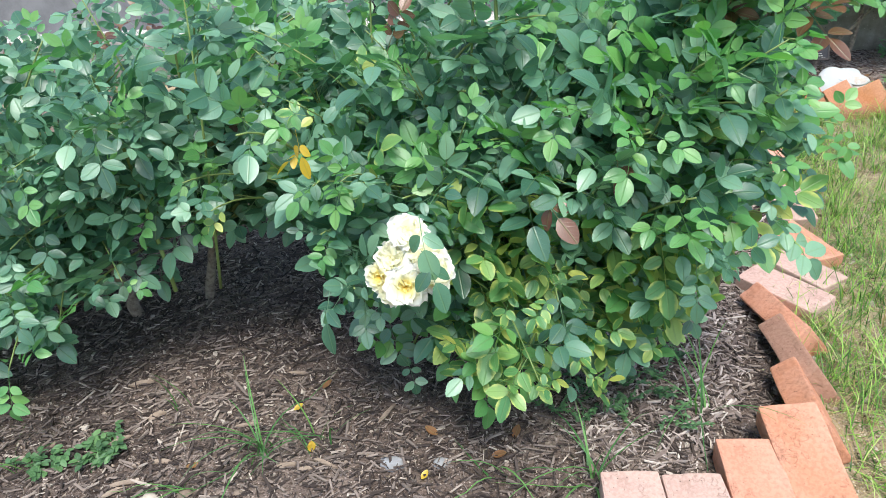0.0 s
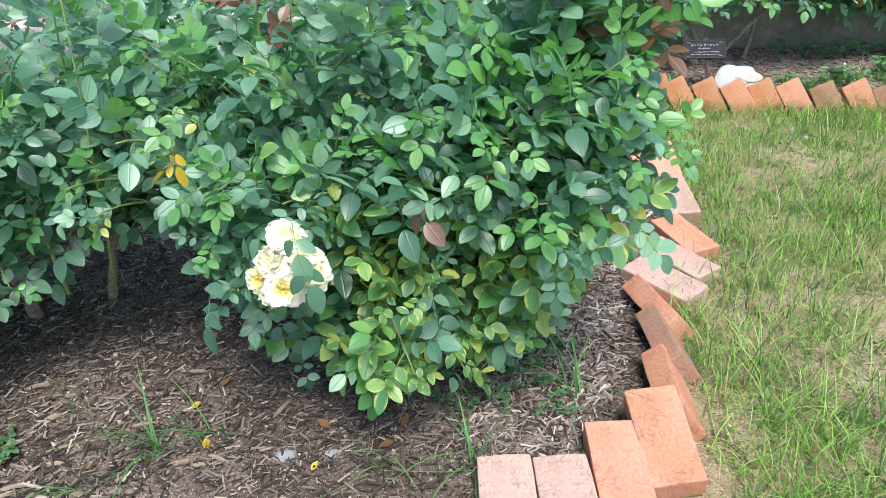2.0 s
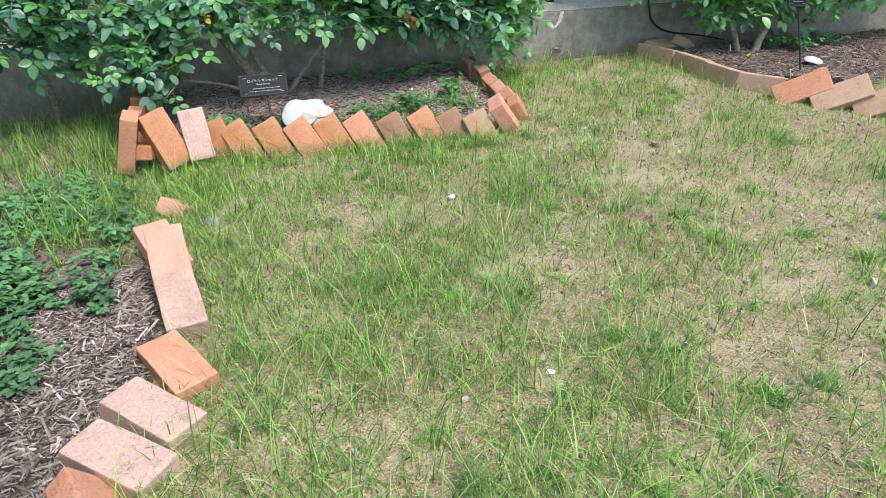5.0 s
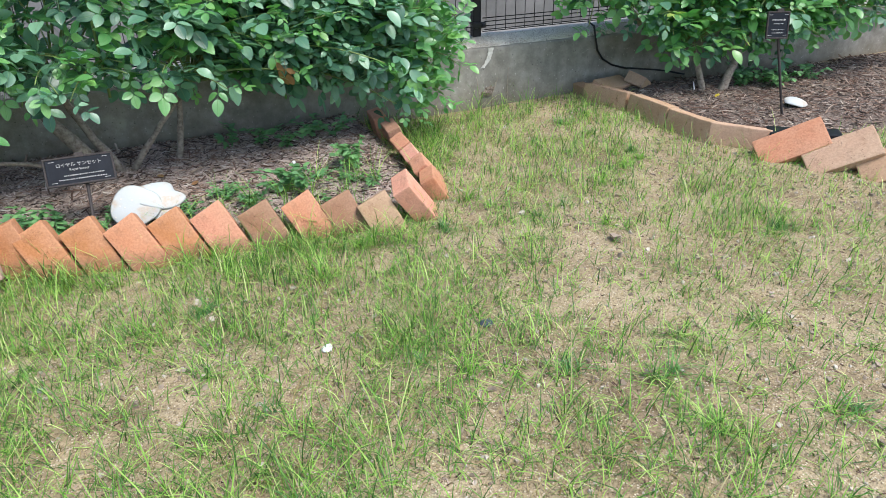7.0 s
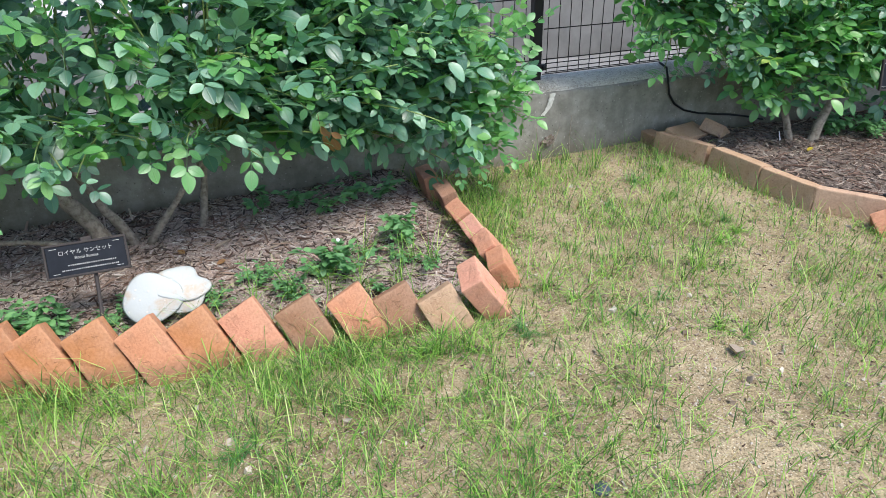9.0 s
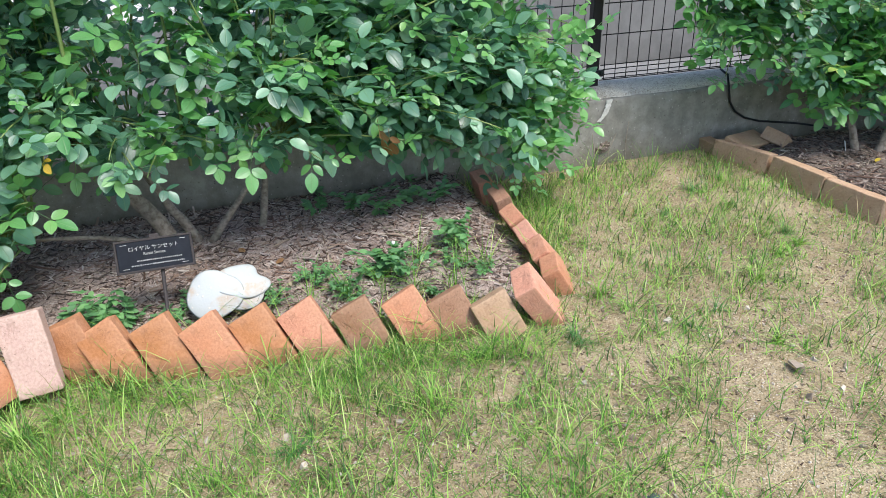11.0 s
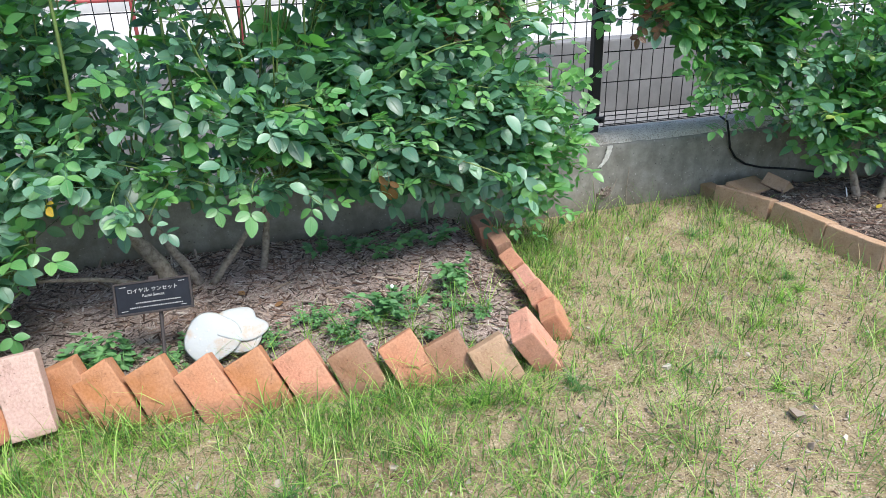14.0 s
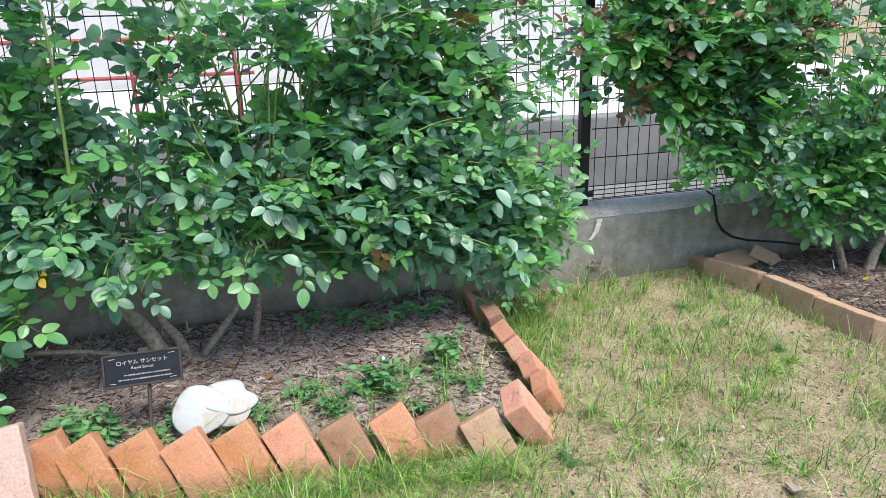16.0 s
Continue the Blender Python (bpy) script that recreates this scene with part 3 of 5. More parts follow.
SHAPES = {}
for key, material in (("orange", BRICK), ("pale", BRICK_PALE), ("brown", BRICK_BROWN), ("salmon", BRICK_SALMON), ("tan", BRICK_TAN)):
    SHAPES[key] = [brick_shape("brick", material, i + len(key)) for i in range(3)]
    SHAPES[key + "_large"] = [brick_shape("brick", material, i + 3 + len(key), 1.2) for i in range(3)]
    SHAPES[key + "_row"] = [brick_shape("brick", material, i + 12 + len(key), 1.0, 1.0, 1.05) for i in range(3)]
    SHAPES[key + "_mid"] = [brick_shape("brick", material, i + 9 + len(key), 1.12) for i in range(2)]
    SHAPES[key + "_half"] = [brick_shape("brick", material, i + 6 + len(key), 1.0, 0.5) for i in range(2)]
WORDS = {"tan": "weathered tan clay brick", "orange": "worn orange clay brick", "salmon": "worn salmon-pink clay brick", "pale": "pale pink speckled clay brick", "brown": "weathered brown clay brick"}


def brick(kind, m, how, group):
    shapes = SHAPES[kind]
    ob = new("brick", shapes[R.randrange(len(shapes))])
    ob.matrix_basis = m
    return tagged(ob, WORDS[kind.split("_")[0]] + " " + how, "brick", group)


FRONT, BACK, SIDE = "bricks edging the front rose bed", "bricks edging the bed by the wall", "bricks edging the side bed"
FLAT, LEAN, EDGE = "lying flat in the soil", "leaning half sunk in the soil", "set on edge in the soil"
# flat row along the front
for x, y, z, turn, kind in ((0.39, 1.18, 0.022, 91, "salmon"), (0.515, 1.165, 0.020, 88, "brown"), (0.635, 1.16, 0.020, 92, "salmon"), (0.755, 1.165, 0.018, 89, "pale"),
                            (0.935, 1.222, 0.024, 90, "salmon"), (1.052, 1.210, 0.024, 91, "salmon"), (1.186, 1.308, 0.044, 90, "pale"), (1.302, 1.300, 0.042, 91, "pale")):
    brick(kind, pose(*near(x, y), z, 0, 0, turn + 3), FLAT, FRONT)
brick("salmon", pose(1.512, 1.466, 0.034, 0, -9, 92), LEAN, FRONT)
brick("salmon", pose(1.604, 1.534, 0.052, 0, -16, 95) @ pose(0, 0, 0, -7), LEAN, FRONT)
# curved part, broad faces turned out
for x, y, z, turn, roll, kind in ((1.576, 1.615, 0.036, 87, 58, "salmon"), (1.606, 1.790, 0.036, 92, 56, "brown"), (1.618, 1.950, 0.036, 104, 52, "salmon")):
    brick(kind, pose(*near(x, y), z, 0, 0, turn + 2) @ pose(0, 0, 0, roll), LEAN, FRONT)
for x, y, z, turn, tip, roll, kind in ((1.663, 2.095, 0.027, -51, 4, 2, "pale"), (1.733, 2.208, 0.027, -55, 5, -2, "pale"), (1.795, 2.376, 0.018, -72, 4, 2, "salmon")):
    brick(kind, pose(*near(x, y), z, 0, tip, turn + 3) @ pose(0, 0, 0, roll), FLAT, FRONT)
brick("pale", pose(1.894, 2.626, 0.045, 0, 13, -86), LEAN, FRONT)
brick("salmon", pose(1.886, 2.798, 0.092, 0, 21, -89), LEAN, FRONT)
brick("salmon", pose(1.869, 2.975, 0.034, 0, 16, -74), LEAN, FRONT)
brick("salmon_half", pose(1.928, 3.359, -0.016, 20, 30, 60), "broken and half buried in grass", FRONT)

# corner group


def standing(x, y, z, face, tilt, back, kind, how=LEAN, group=BACK):
    """A brick on its end: face is the way its broad side looks, tilt to its left, back away from it."""
    return brick(kind, pose(x, y, z, 0, 0, face) @ pose(0, 0, 0, -back) @ pose(0, 0, 0, 0, -tilt) @ pose(0, 0, 0, 90, 0, 0) @ pose(0, 0, 0, 0, 0, 90), how, group)


standing(2.055, 3.880, 0.070, 0, 4, 22, "pale", "standing on end in the grass")
standing(1.930, 3.870, 0.072, 24, 12, 20, "orange_mid", "standing on end in the grass")
brick("orange_half", pose(1.845, 3.890, 0.030, 0, 10, 70), LEAN, BACK)
standing(1.800, 3.880, 0.075, 84, 4, -15, "orange_mid")
standing(1.830, 4.060, 0.050, 80, 4, -8, "orange")
standing(1.855, 4.240, 0.060, 80, 0, -6, "orange")
standing(1.870, 4.420, 0.060, 80, 0, -4, "orange")

# slanting row
ROW = [(2.238, 3.915), (2.368, 3.874), (2.484, 3.834), (2.608, 3.813), (2.730, 3.796), (2.867, 3.754), (3.000, 3.737), (3.119, 3.693), (3.219, 3.630)]
KINDS = ["orange", "orange", "orange", "orange", "orange", "brown", "orange", "brown", "tan"]
TILTS = [30, 28, 32, 29, 30, 27, 29, 24, 26]
BACKS = [27, 25, 29, 26, 27, 24, 27, 25, 24]
for (x, y), kind, tilt, back in zip(ROW, KINDS, TILTS, BACKS):
    frame_m = pose(x, y, 0.108 - (0.010 if kind in ("brown", "tan") else 0), 0, 0, -15) @ pose(0, 0, 0, -back) @ pose(0, 0, 0, 0, -tilt)
    at = frame_m @ Vector((-BW * 0.525, BT * 0.5, -BL * 0.5))
    standing(at.x, at.y, at.z, -15, tilt, back, kind + "_row")
standing(2.150, 3.930, 0.000, -10, 20, 10, "orange", LEAN)
standing(3.336, 3.625, 0.018, 64, 12, 33, "salmon_mid")
for x, y, top, face, back, kind in ((3.420, 3.750, 0.072, 64, 30, "orange"), (3.432, 3.850, 0.080, 72, 38, "salmon"), (3.450, 3.965, 0.078, 78, 36, "salmon"),
                                    (3.466, 4.090, 0.084, 82, 32, "orange"), (3.492, 4.235, 0.100, 82, 20, "brown"), (3.496, 4.390, 0.108, 84, 14, "orange")):
    a, b = radians(face), radians(back)
    standing(x + math.sin(a) * math.sin(b) * BL / 2, y - math.cos(a) * math.sin(b) * BL / 2, top - math.cos(b) * BL / 2, face, 6, back, kind)

# low edge of the side bed
SIDE_LINE = [(4.560, 4.380), (4.622, 4.115), (4.618, 3.850), (4.626, 3.635), (4.735, 3.450)]
for (x0, y0), (x1, y1), kind in zip(SIDE_LINE, SIDE_LINE[1:], ("tan", "tan", "tan", "tan")):
    a = math.degrees(math.atan2(y1 - y0, x1 - x0))
    brick(kind + ("_large" if y0 > 3.9 else "_mid"), pose((x0 + x1) / 2 + 0.016, (y0 + y1) / 2, 0.024, 0, 0, a) @ pose(0, 0, 0, 80), EDGE, SIDE)
brick("tan", pose(4.600, 4.430, 0.010, 0, 0, 84) @ pose(0, 0, 0, 88), EDGE, SIDE)
brick("tan", pose(4.700, 4.330, 0.055, 16, 4, 14), "lying loose against the wall", SIDE)
brick("tan_half", pose(4.830, 4.300, 0.066, 16, 30, 30), "broken and leaning on another", SIDE)
for x, y, turn, tip, kind in ((4.745, 3.345, -40, 44, "orange_large"), (4.815, 3.190, -42, 40, "tan_large"), (4.900, 3.035, -46, 42, "tan_large"), (5.000, 2.885, -44, 40, "tan_large"), (5.110, 2.740, -45, 43, "orange_large")):
    brick(kind, pose(x, y, 0.050, 0, -27, turn) @ pose(0, 0, 0, tip), LEAN, SIDE)
strip = new("plastic_strip", box_mesh("plastic_strip", 0.26, 0.09, 0.035, BLACK_PAINT, 0.006))
strip.matrix_basis = pose(4.855, 3.385, 0.062, 0, 0, -40)
tagged(strip, "black plastic strip lying behind a leaning brick", "plastic strip")

# ---- leaves ----
SEC = np.array([0.08, 0.24, 0.42, 0.60, 0.78, 0.92])
WID = np.array([0.23, 0.42, 0.50, 0.47, 0.34, 0.17])


def leaflet(length, width, fold, droop, toothed=0.0, fine=False):
    """Vertices, quads, triangles and places of one leaflet from its foot along +x."""
    v, uv = [(0, 0, 0)], [(0, 0, 0)]
    sec, wid = SEC, WID
    if fine:
        sec = np.linspace(0.05, 0.97, 17)
        wid = np.interp(sec, [0, *SEC, 1], [0.10, *WID, 0.02]) * np.where(np.arange(17) % 2, 1.03, 0.97)
    for k, (s, w) in enumerate(zip(sec, wid)):
        zz = -droop * s * s * length
        for side in (-1, 0, 1):
            jag = toothed * fine * (1 if k % 2 else -1) * (side != 0)
            v.append((s * length + jag * length * 0.012, side * w * width, zz + (abs(side) * fold * w * width)))
            uv.append((s, side * w * 2, 0))
    v.append((length, 0, -droop * length))
    uv.append((1, 0, 0))
    n = len(sec)
    q, t = [], [(0, 2, 1), (0, 3, 2)]
    for k in range(n - 1):
        a, b = 1 + 3 * k, 4 + 3 * k
        q += [(a, a + 1, b + 1, b), (a + 1, a + 2, b + 2, b + 1)]
    e = 1 + 3 * (n - 1)
    t += [(e, e + 1, e + 3), (e + 1, e + 2, e + 3)]
    return np.array(v, float), np.array(q), np.array(t), np.array(uv, float)


def turned(v, m):
    a = np.array(m)
    return v @ a[:3, :3].T + a[:3, 3]


def compound(count, size, q, fine=False):
    """A rose leaf: leaflets in pairs on a thin stalk, with one at its end."""
    V, Q, T, U, base = [], [], [], [], 0
    pairs = (count - 1) // 2
    stalk = size * (0.55 + 0.55 * pairs)
    bits = []
    for p in range(pairs):
        s = stalk * (0.42 + 0.48 * p / max(1, pairs - 1) if pairs > 1 else 0.62)
        for side in (-1, 1):
            m = pose(s, side * size * 0.05, -0.12 * s * s / stalk, q.uniform(-22, 22), q.uniform(-14, 22), side * q.uniform(52, 72))
            bits.append((m, size * (0.72 + 0.14 * p) * q.uniform(0.9, 1.08)))
    bits.append((pose(stalk, 0, -0.12 * stalk, q.uniform(-18, 18), q.uniform(0, 28), q.uniform(-10, 10)), size * q.uniform(0.98, 1.12)))
    for m, ln in bits:
        v, qd, tr, uv = leaflet(ln, ln * q.uniform(0.58, 0.69), q.uniform(0.10, 0.36), q.uniform(0.04, 0.26), 0.6, fine)
        V.append(turned(v, m)), Q.append(qd + base), T.append(tr + base), U.append(uv)
        base += len(v)
    tv, tf = tube([(0, 0, 0), (stalk * 0.5, 0, -0.03 * stalk), (stalk, 0, -0.12 * stalk)], [0.0011, 0.0009, 0.0007], 3)
    tv = np.array([tuple(p) for p in tv])
    V.append(tv), Q.append(np.array([f for f in tf if len(f) == 4]) + base), U.append(np.tile((0.5, 0.02, 0), (len(tv), 1)))
    return np.concatenate(V), np.concatenate(Q), np.concatenate(T), np.concatenate(U)


LEAVES = [compound(c, 0.054, random.Random(20 + i)) for i, c in enumerate((5, 5, 7, 5, 3, 5))]
FINE_LEAVES = [compound(c, 0.054, random.Random(20 + i), True) for i, c in enumerate((5, 5, 7, 5, 3, 5))]
LEAF_MATS = [LEAF, LEAF_FRESH, LEAF_YELLOW, LEAF_RED]
LEAF_MESH = {}


def leaf_mesh(i, k):
    if (i, k) not in LEAF_MESH:
        v, q, t, u = FINE_LEAVES[i]
        LEAF_MESH[i, k] = quick_mesh("leaf", v, [q, t], [LEAF_MATS[k]], uv=u)
    return LEAF_MESH[i, k]


def joined_leaves(rows):
    """One mesh of many leaves: rows of (pose, shape, material)."""
    V, Q, T, U, mq, mt, base = [], [], [], [], [], [], 0
    for m, i, k in rows:
        v, q, t, u = LEAVES[i]
        V.append(turned(v, m)), Q.append(q + base), T.append(t + base), U.append(u)
        mq.append(np.full(len(q), k)), mt.append(np.full(len(t), k))
        base += len(v)
    return quick_mesh("foliage", np.concatenate(V), [np.concatenate(Q), np.concatenate(T)], LEAF_MATS, np.concatenate(mq + mt), True, np.concatenate(U))


def in_crown(p, crown, grow=1.0):
    return any(((p[0] - c[0]) / r[0]) ** 2 + ((p[1] - c[1]) / r[1]) ** 2 + ((p[2] - c[2]) / r[2]) ** 2 < grow for c, r in crown)


def arc(a, b, c, n):
    return [a * (1 - s) ** 2 + b * 2 * s * (1 - s) + c * s * s for s in (i / (n - 1) for i in range(n))]


def rose_bush(label, roots, crown, canes, seed, near, out, avoid, tint, size=1.0, spacing=0.024, upright=0.3, shoots=(), extra=()):
    """A rose bush: woody trunks, green canes that fill the crown, leaves along the canes.
    near: how near to the path a leaf is (to build the nearest one by one); out: the open side; tint: material of a leaf at a place."""
    q = random.Random(seed)
    bush = tagged(new("rose_bush"), label, "rose bush")
    bush.location = roots[0][0]
    back = Matrix.Translation(-Vector(roots[0][0]))
    rows = []
    for foot, head, thick in roots:
        a, c = Vector(foot), Vector(head)
        mid = (a + c) / 2 + Vector((q.uniform(-0.04, 0.04), q.uniform(-0.04, 0.04), 0.03))
        pts = [p + Vector((q.uniform(-1, 1), q.uniform(-1, 1), 0)) * thick * 0.25 for p in arc(a + Vector((0, 0, -0.03)), mid, c, 9)]
        v, f = tube([back @ p for p in pts], [thick * (1.25 - 0.07 * i) * q.uniform(0.9, 1.1) for i in range(9)], 9)
        part("trunk", mesh("trunk", v, f, BARK, True), bush, "grey-brown woody trunk")
    weights = [r[0] * r[1] * r[2] for c, r in crown]
    ends = []
    for i in range(canes):
        c, r = q.choices(crown, weights)[0]
        while True:
            d = Vector((q.gauss(0, 1), q.gauss(0, 1), q.gauss(0, 1))).normalized()
            if d.dot(out) > -0.35:
                break
        s = q.uniform(0.45, 1.0) ** 0.6
        e = Vector((c[0] + d.x * r[0] * s, c[1] + d.y * r[1] * s, c[2] + d.z * r[2] * s))
        if e.z < 0.10 or avoid(e):
            continue
        ends.append((e, False))
    for c, r, count in extra:
        crown = crown + [(c, r)]
        for i in range(count):
            d = Vector((q.gauss(0, 1), q.gauss(0, 1), q.gauss(0, 1))).normalized() * q.uniform(0.4, 1.0) ** 0.6
            e = Vector((c[0] + d.x * r[0], c[1] + d.y * r[1], c[2] + d.z * r[2]))
            if e.z > 0.06 and not avoid(e):
                ends.append((e, False))
    ends += [(Vector(e), True) for e in shoots]
    for e, shoot in ends:
        foot, head, thick = min(roots, key=lambda k: (Vector(k[1]) - e).length + q.uniform(0, 0.35))
        a = Vector(head) if not shoot else Vector((e.x * 0.8 + head[0] * 0.2, e.y * 0.8 + head[1] * 0.2, head[2]))
        lift = upright * (e - a).length
        b = (a + e) / 2 + Vector((q.uniform(-0.08, 0.08), q.uniform(-0.08, 0.08), lift * q.uniform(0.4, 1.4)))
        span = (e - a).length
        n = max(6, int(span / spacing))
        pts = arc(a, b, e, n)
        th = q.uniform(0.0026, 0.0052) * (1.3 if shoot else 1)
        step = max(1, n // 9)
        some = pts[::step] + ([pts[-1]] if (n - 1) % step else [])
        v, f = tube([back @ p for p in some], [th * (1.1 - 0.75 * i / len(some)) for i in range(len(some))], 4)
        part("cane", mesh("cane", v, f, CANE, True), bush)
        turn = q.uniform(0, 6.28)
        for i in range(int(n * 0.25), n):
            p = pts[i]
            turn += 2.4 + q.uniform(-0.4, 0.4)
            tip = i / (n - 1)
            if not in_crown(p, crown, 1.25 if not shoot else 9.0) or avoid(p):
                continue
            if q.random() < 0.16:
                continue
            t = (pts[min(i + 1, n - 1)] - pts[max(i - 1, 0)]).normalized()
            s1 = t.cross(Vector((0.2, 0.3, 1))).normalized()
            s2 = t.cross(s1)
            way = (s1 * math.cos(turn) + s2 * math.sin(turn)) * 0.9 + t * 0.45 + out * 0.35 + Vector((0, 0, q.uniform(-0.25, 0.2)))
            way.normalize()
            nrm = Vector((q.uniform(-0.45, 0.45), q.uniform(-0.45, 0.45), 1.0)) + out * q.uniform(0.35, 1.5)
            nrm = (nrm - way * nrm.dot(way)).normalized()
            rot = Matrix((way, nrm.cross(way), nrm)).transposed().to_4x4()
            sc = size * q.uniform(0.62, 1.12) * (1.0 - 0.35 * max(0, tip - 0.8) / 0.2)
            rows.append((back @ Matrix.Translation(p) @ rot @ Matrix.Scale(sc, 4), q.randrange(len(LEAVES)), tint(p, tip, q)))
    rows.sort(key=lambda r: near(bush.location + r[0].translation))
    for m, i, k in rows[:300]:
        ob = part("leaf", leaf_mesh(i, k), bush, m=m)
    tagged(part("foliage", joined_leaves(rows[300:]), bush), kind="stuff")
    return bush, rows


def tint_front(p, tip, q):
    if p.x > 0.85 and p.z < 0.50 and p.y < 1.75 and q.random() < 0.62:
        return 2
    if tip > 0.88 and p.z > 0.6:
        return 3 if q.random() < (0.4 if p.z > 0.84 else 0.04) else 1
    return 2 if q.random() < 0.03 else (1 if q.random() < 0.14 else 0)


def tint_back(p, tip, q):
    if tip > 0.85:
        return 1 if q.random() < 0.85 else 3 if p.z > 0.8 and q.random() < 0.5 else 0
    # more light green above 0.7 m: sky light on the upper leaves, put into colour
    return 1 if q.random() < (0.14 if p.z < 0.7 else 0.30) else 0


def tint_side(p, tip, q):
    if tip > 0.9 and p.z > 0.75 and q.random() < 0.5:
        return 3
    return 1 if q.random() < 0.58 else 2 if q.random() < 0.12 else 0


def hollow(p):
    """The open space under the front bushes, and the bare strip beside the border."""
    if 0.26 < p.x < 0.57 and p.y < 1.85 and p.z < 0.58 - 0.8 * abs(p.x - 0.42):
        return True
    if p.z < 0.42 - 0.6 * abs(p.x - 0.28) and p.y < 2.6:
        return True
    if p.x > 1.15 and p.z < 0.14 + 1.12 * (p.x - 1.15):
        return True
    if p.z > 0.76 and noise.noise((p.x * 9.0, p.y * 9.0, p.z * 5.0)) > 0.22:
        return True
    return p.x > 1.30 + 0.35 * p.z - 0.6 * max(0, p.y - 1.75)


front_bush, front_rows = rose_bush(
    "large green rose bush with pale yellow blooms on bark mulch",
    [((0.85, 1.93, 0.0), (0.86, 1.90, 0.22), 0.016), ((0.98, 2.00, 0.0), (1.12, 1.92, 0.26), 0.013), ((0.72, 2.02, 0.0), (0.62, 1.98, 0.26), 0.013)],
    [((0.86, 1.90, 0.52), (0.70, 0.44, 0.48)), ((0.92, 1.62, 0.33), (0.42, 0.20, 0.24)), ((1.20, 1.70, 0.55), (0.40, 0.28, 0.34)), ((1.40, 1.72, 0.72), (0.24, 0.24, 0.32)), ((1.38, 1.76, 0.66), (0.26, 0.26, 0.34)), ((1.34, 1.74, 0.60), (0.20, 0.20, 0.26))],
    190, 3, lambda p: p.y + 0.4 * abs(p.x - 0.9), Vector((0.25, -0.85, 0.45)), hollow, tint_front, 1.01, 0.0235, 0.3,
    [(1.42, 1.68, 1.02), (1.34, 1.72, 1.04), (1.20, 1.82, 1.05), (0.95, 1.8, 1.05)],
    [((1.50, 1.68, 0.80), (0.20, 0.18, 0.22), 9), ((0.80, 1.60, 0.30), (0.20, 0.14, 0.18), 9), ((1.10, 1.62, 0.36), (0.26, 0.14, 0.22), 10)])
left_bush, left_rows = rose_bush(
    "dense dark green rose bush arching over bark mulch",
    [((-0.22, 2.15, 0.0), (-0.24, 2.10, 0.25), 0.016), ((-0.05, 2.25, 0.0), (0.08, 2.18, 0.28), 0.013), ((-0.45, 2.1, 0.0), (-0.52, 2.02, 0.24), 0.012)],
    [((-0.28, 2.05, 0.52), (0.66, 0.46, 0.50)), ((-0.42, 1.78, 0.28), (0.42, 0.24, 0.24)), ((0.25, 2.00, 0.68), (0.40, 0.40, 0.28)), ((0.2, 2.6, 0.55), (1.2, 0.4, 0.45)), ((-0.9, 2.0, 0.5), (0.5, 0.5, 0.5)), ((-0.36, 1.72, 0.20), (0.30, 0.16, 0.20)), ((-0.34, 1.64, 0.36), (0.36, 0.18, 0.28)), ((-0.40, 1.62, 0.32), (0.34, 0.16, 0.26))],
    210, 5, lambda p: p.y + 0.4 * abs(p.x - 0.1), Vector((0.1, -0.85, 0.5)), lambda p: hollow(p) or p.x > 1.2, lambda p, tip, q: 3 if tip > 0.86 and p.z > 0.74 and p.x < 0 and q.random() < 0.25 else 1 if tip > 0.85 and q.random() < 0.4 else 0, 1.0, 0.0235, 0.3,
    [(-0.15, 1.72, 0.86), (0.12, 1.75, 0.80), (-0.42, 1.70, 0.84), (0.3, 1.85, 0.95)])


def gap_back(p):
    if 2.02 < p.x < 2.62 and p.z < 0.37 and p.y < 4.34:
        return True
    low = 0.30 if 2.62 < p.x < 3.2 else 0.21 if 2.3 < p.x < 3.3 else 0.12 if p.x < 3.55 else 0.05
    if p.z > 0.66 and noise.noise((p.x * 8.0, 1.7, p.z * 8.0)) > 0.34 - 0.15 * min(1.0, (p.z - 0.66) / 0.4):
        return True
    if p.x < 2.2:
        low = 0.16
    wall_y = 4.525 - (p.x - 4.1) * 0.1086
    return p.z < low or p.y > wall_y + (0.02 if p.z < 0.34 else 0.14) or p.x > (3.87 if p.z < 0.45 else 4.02)


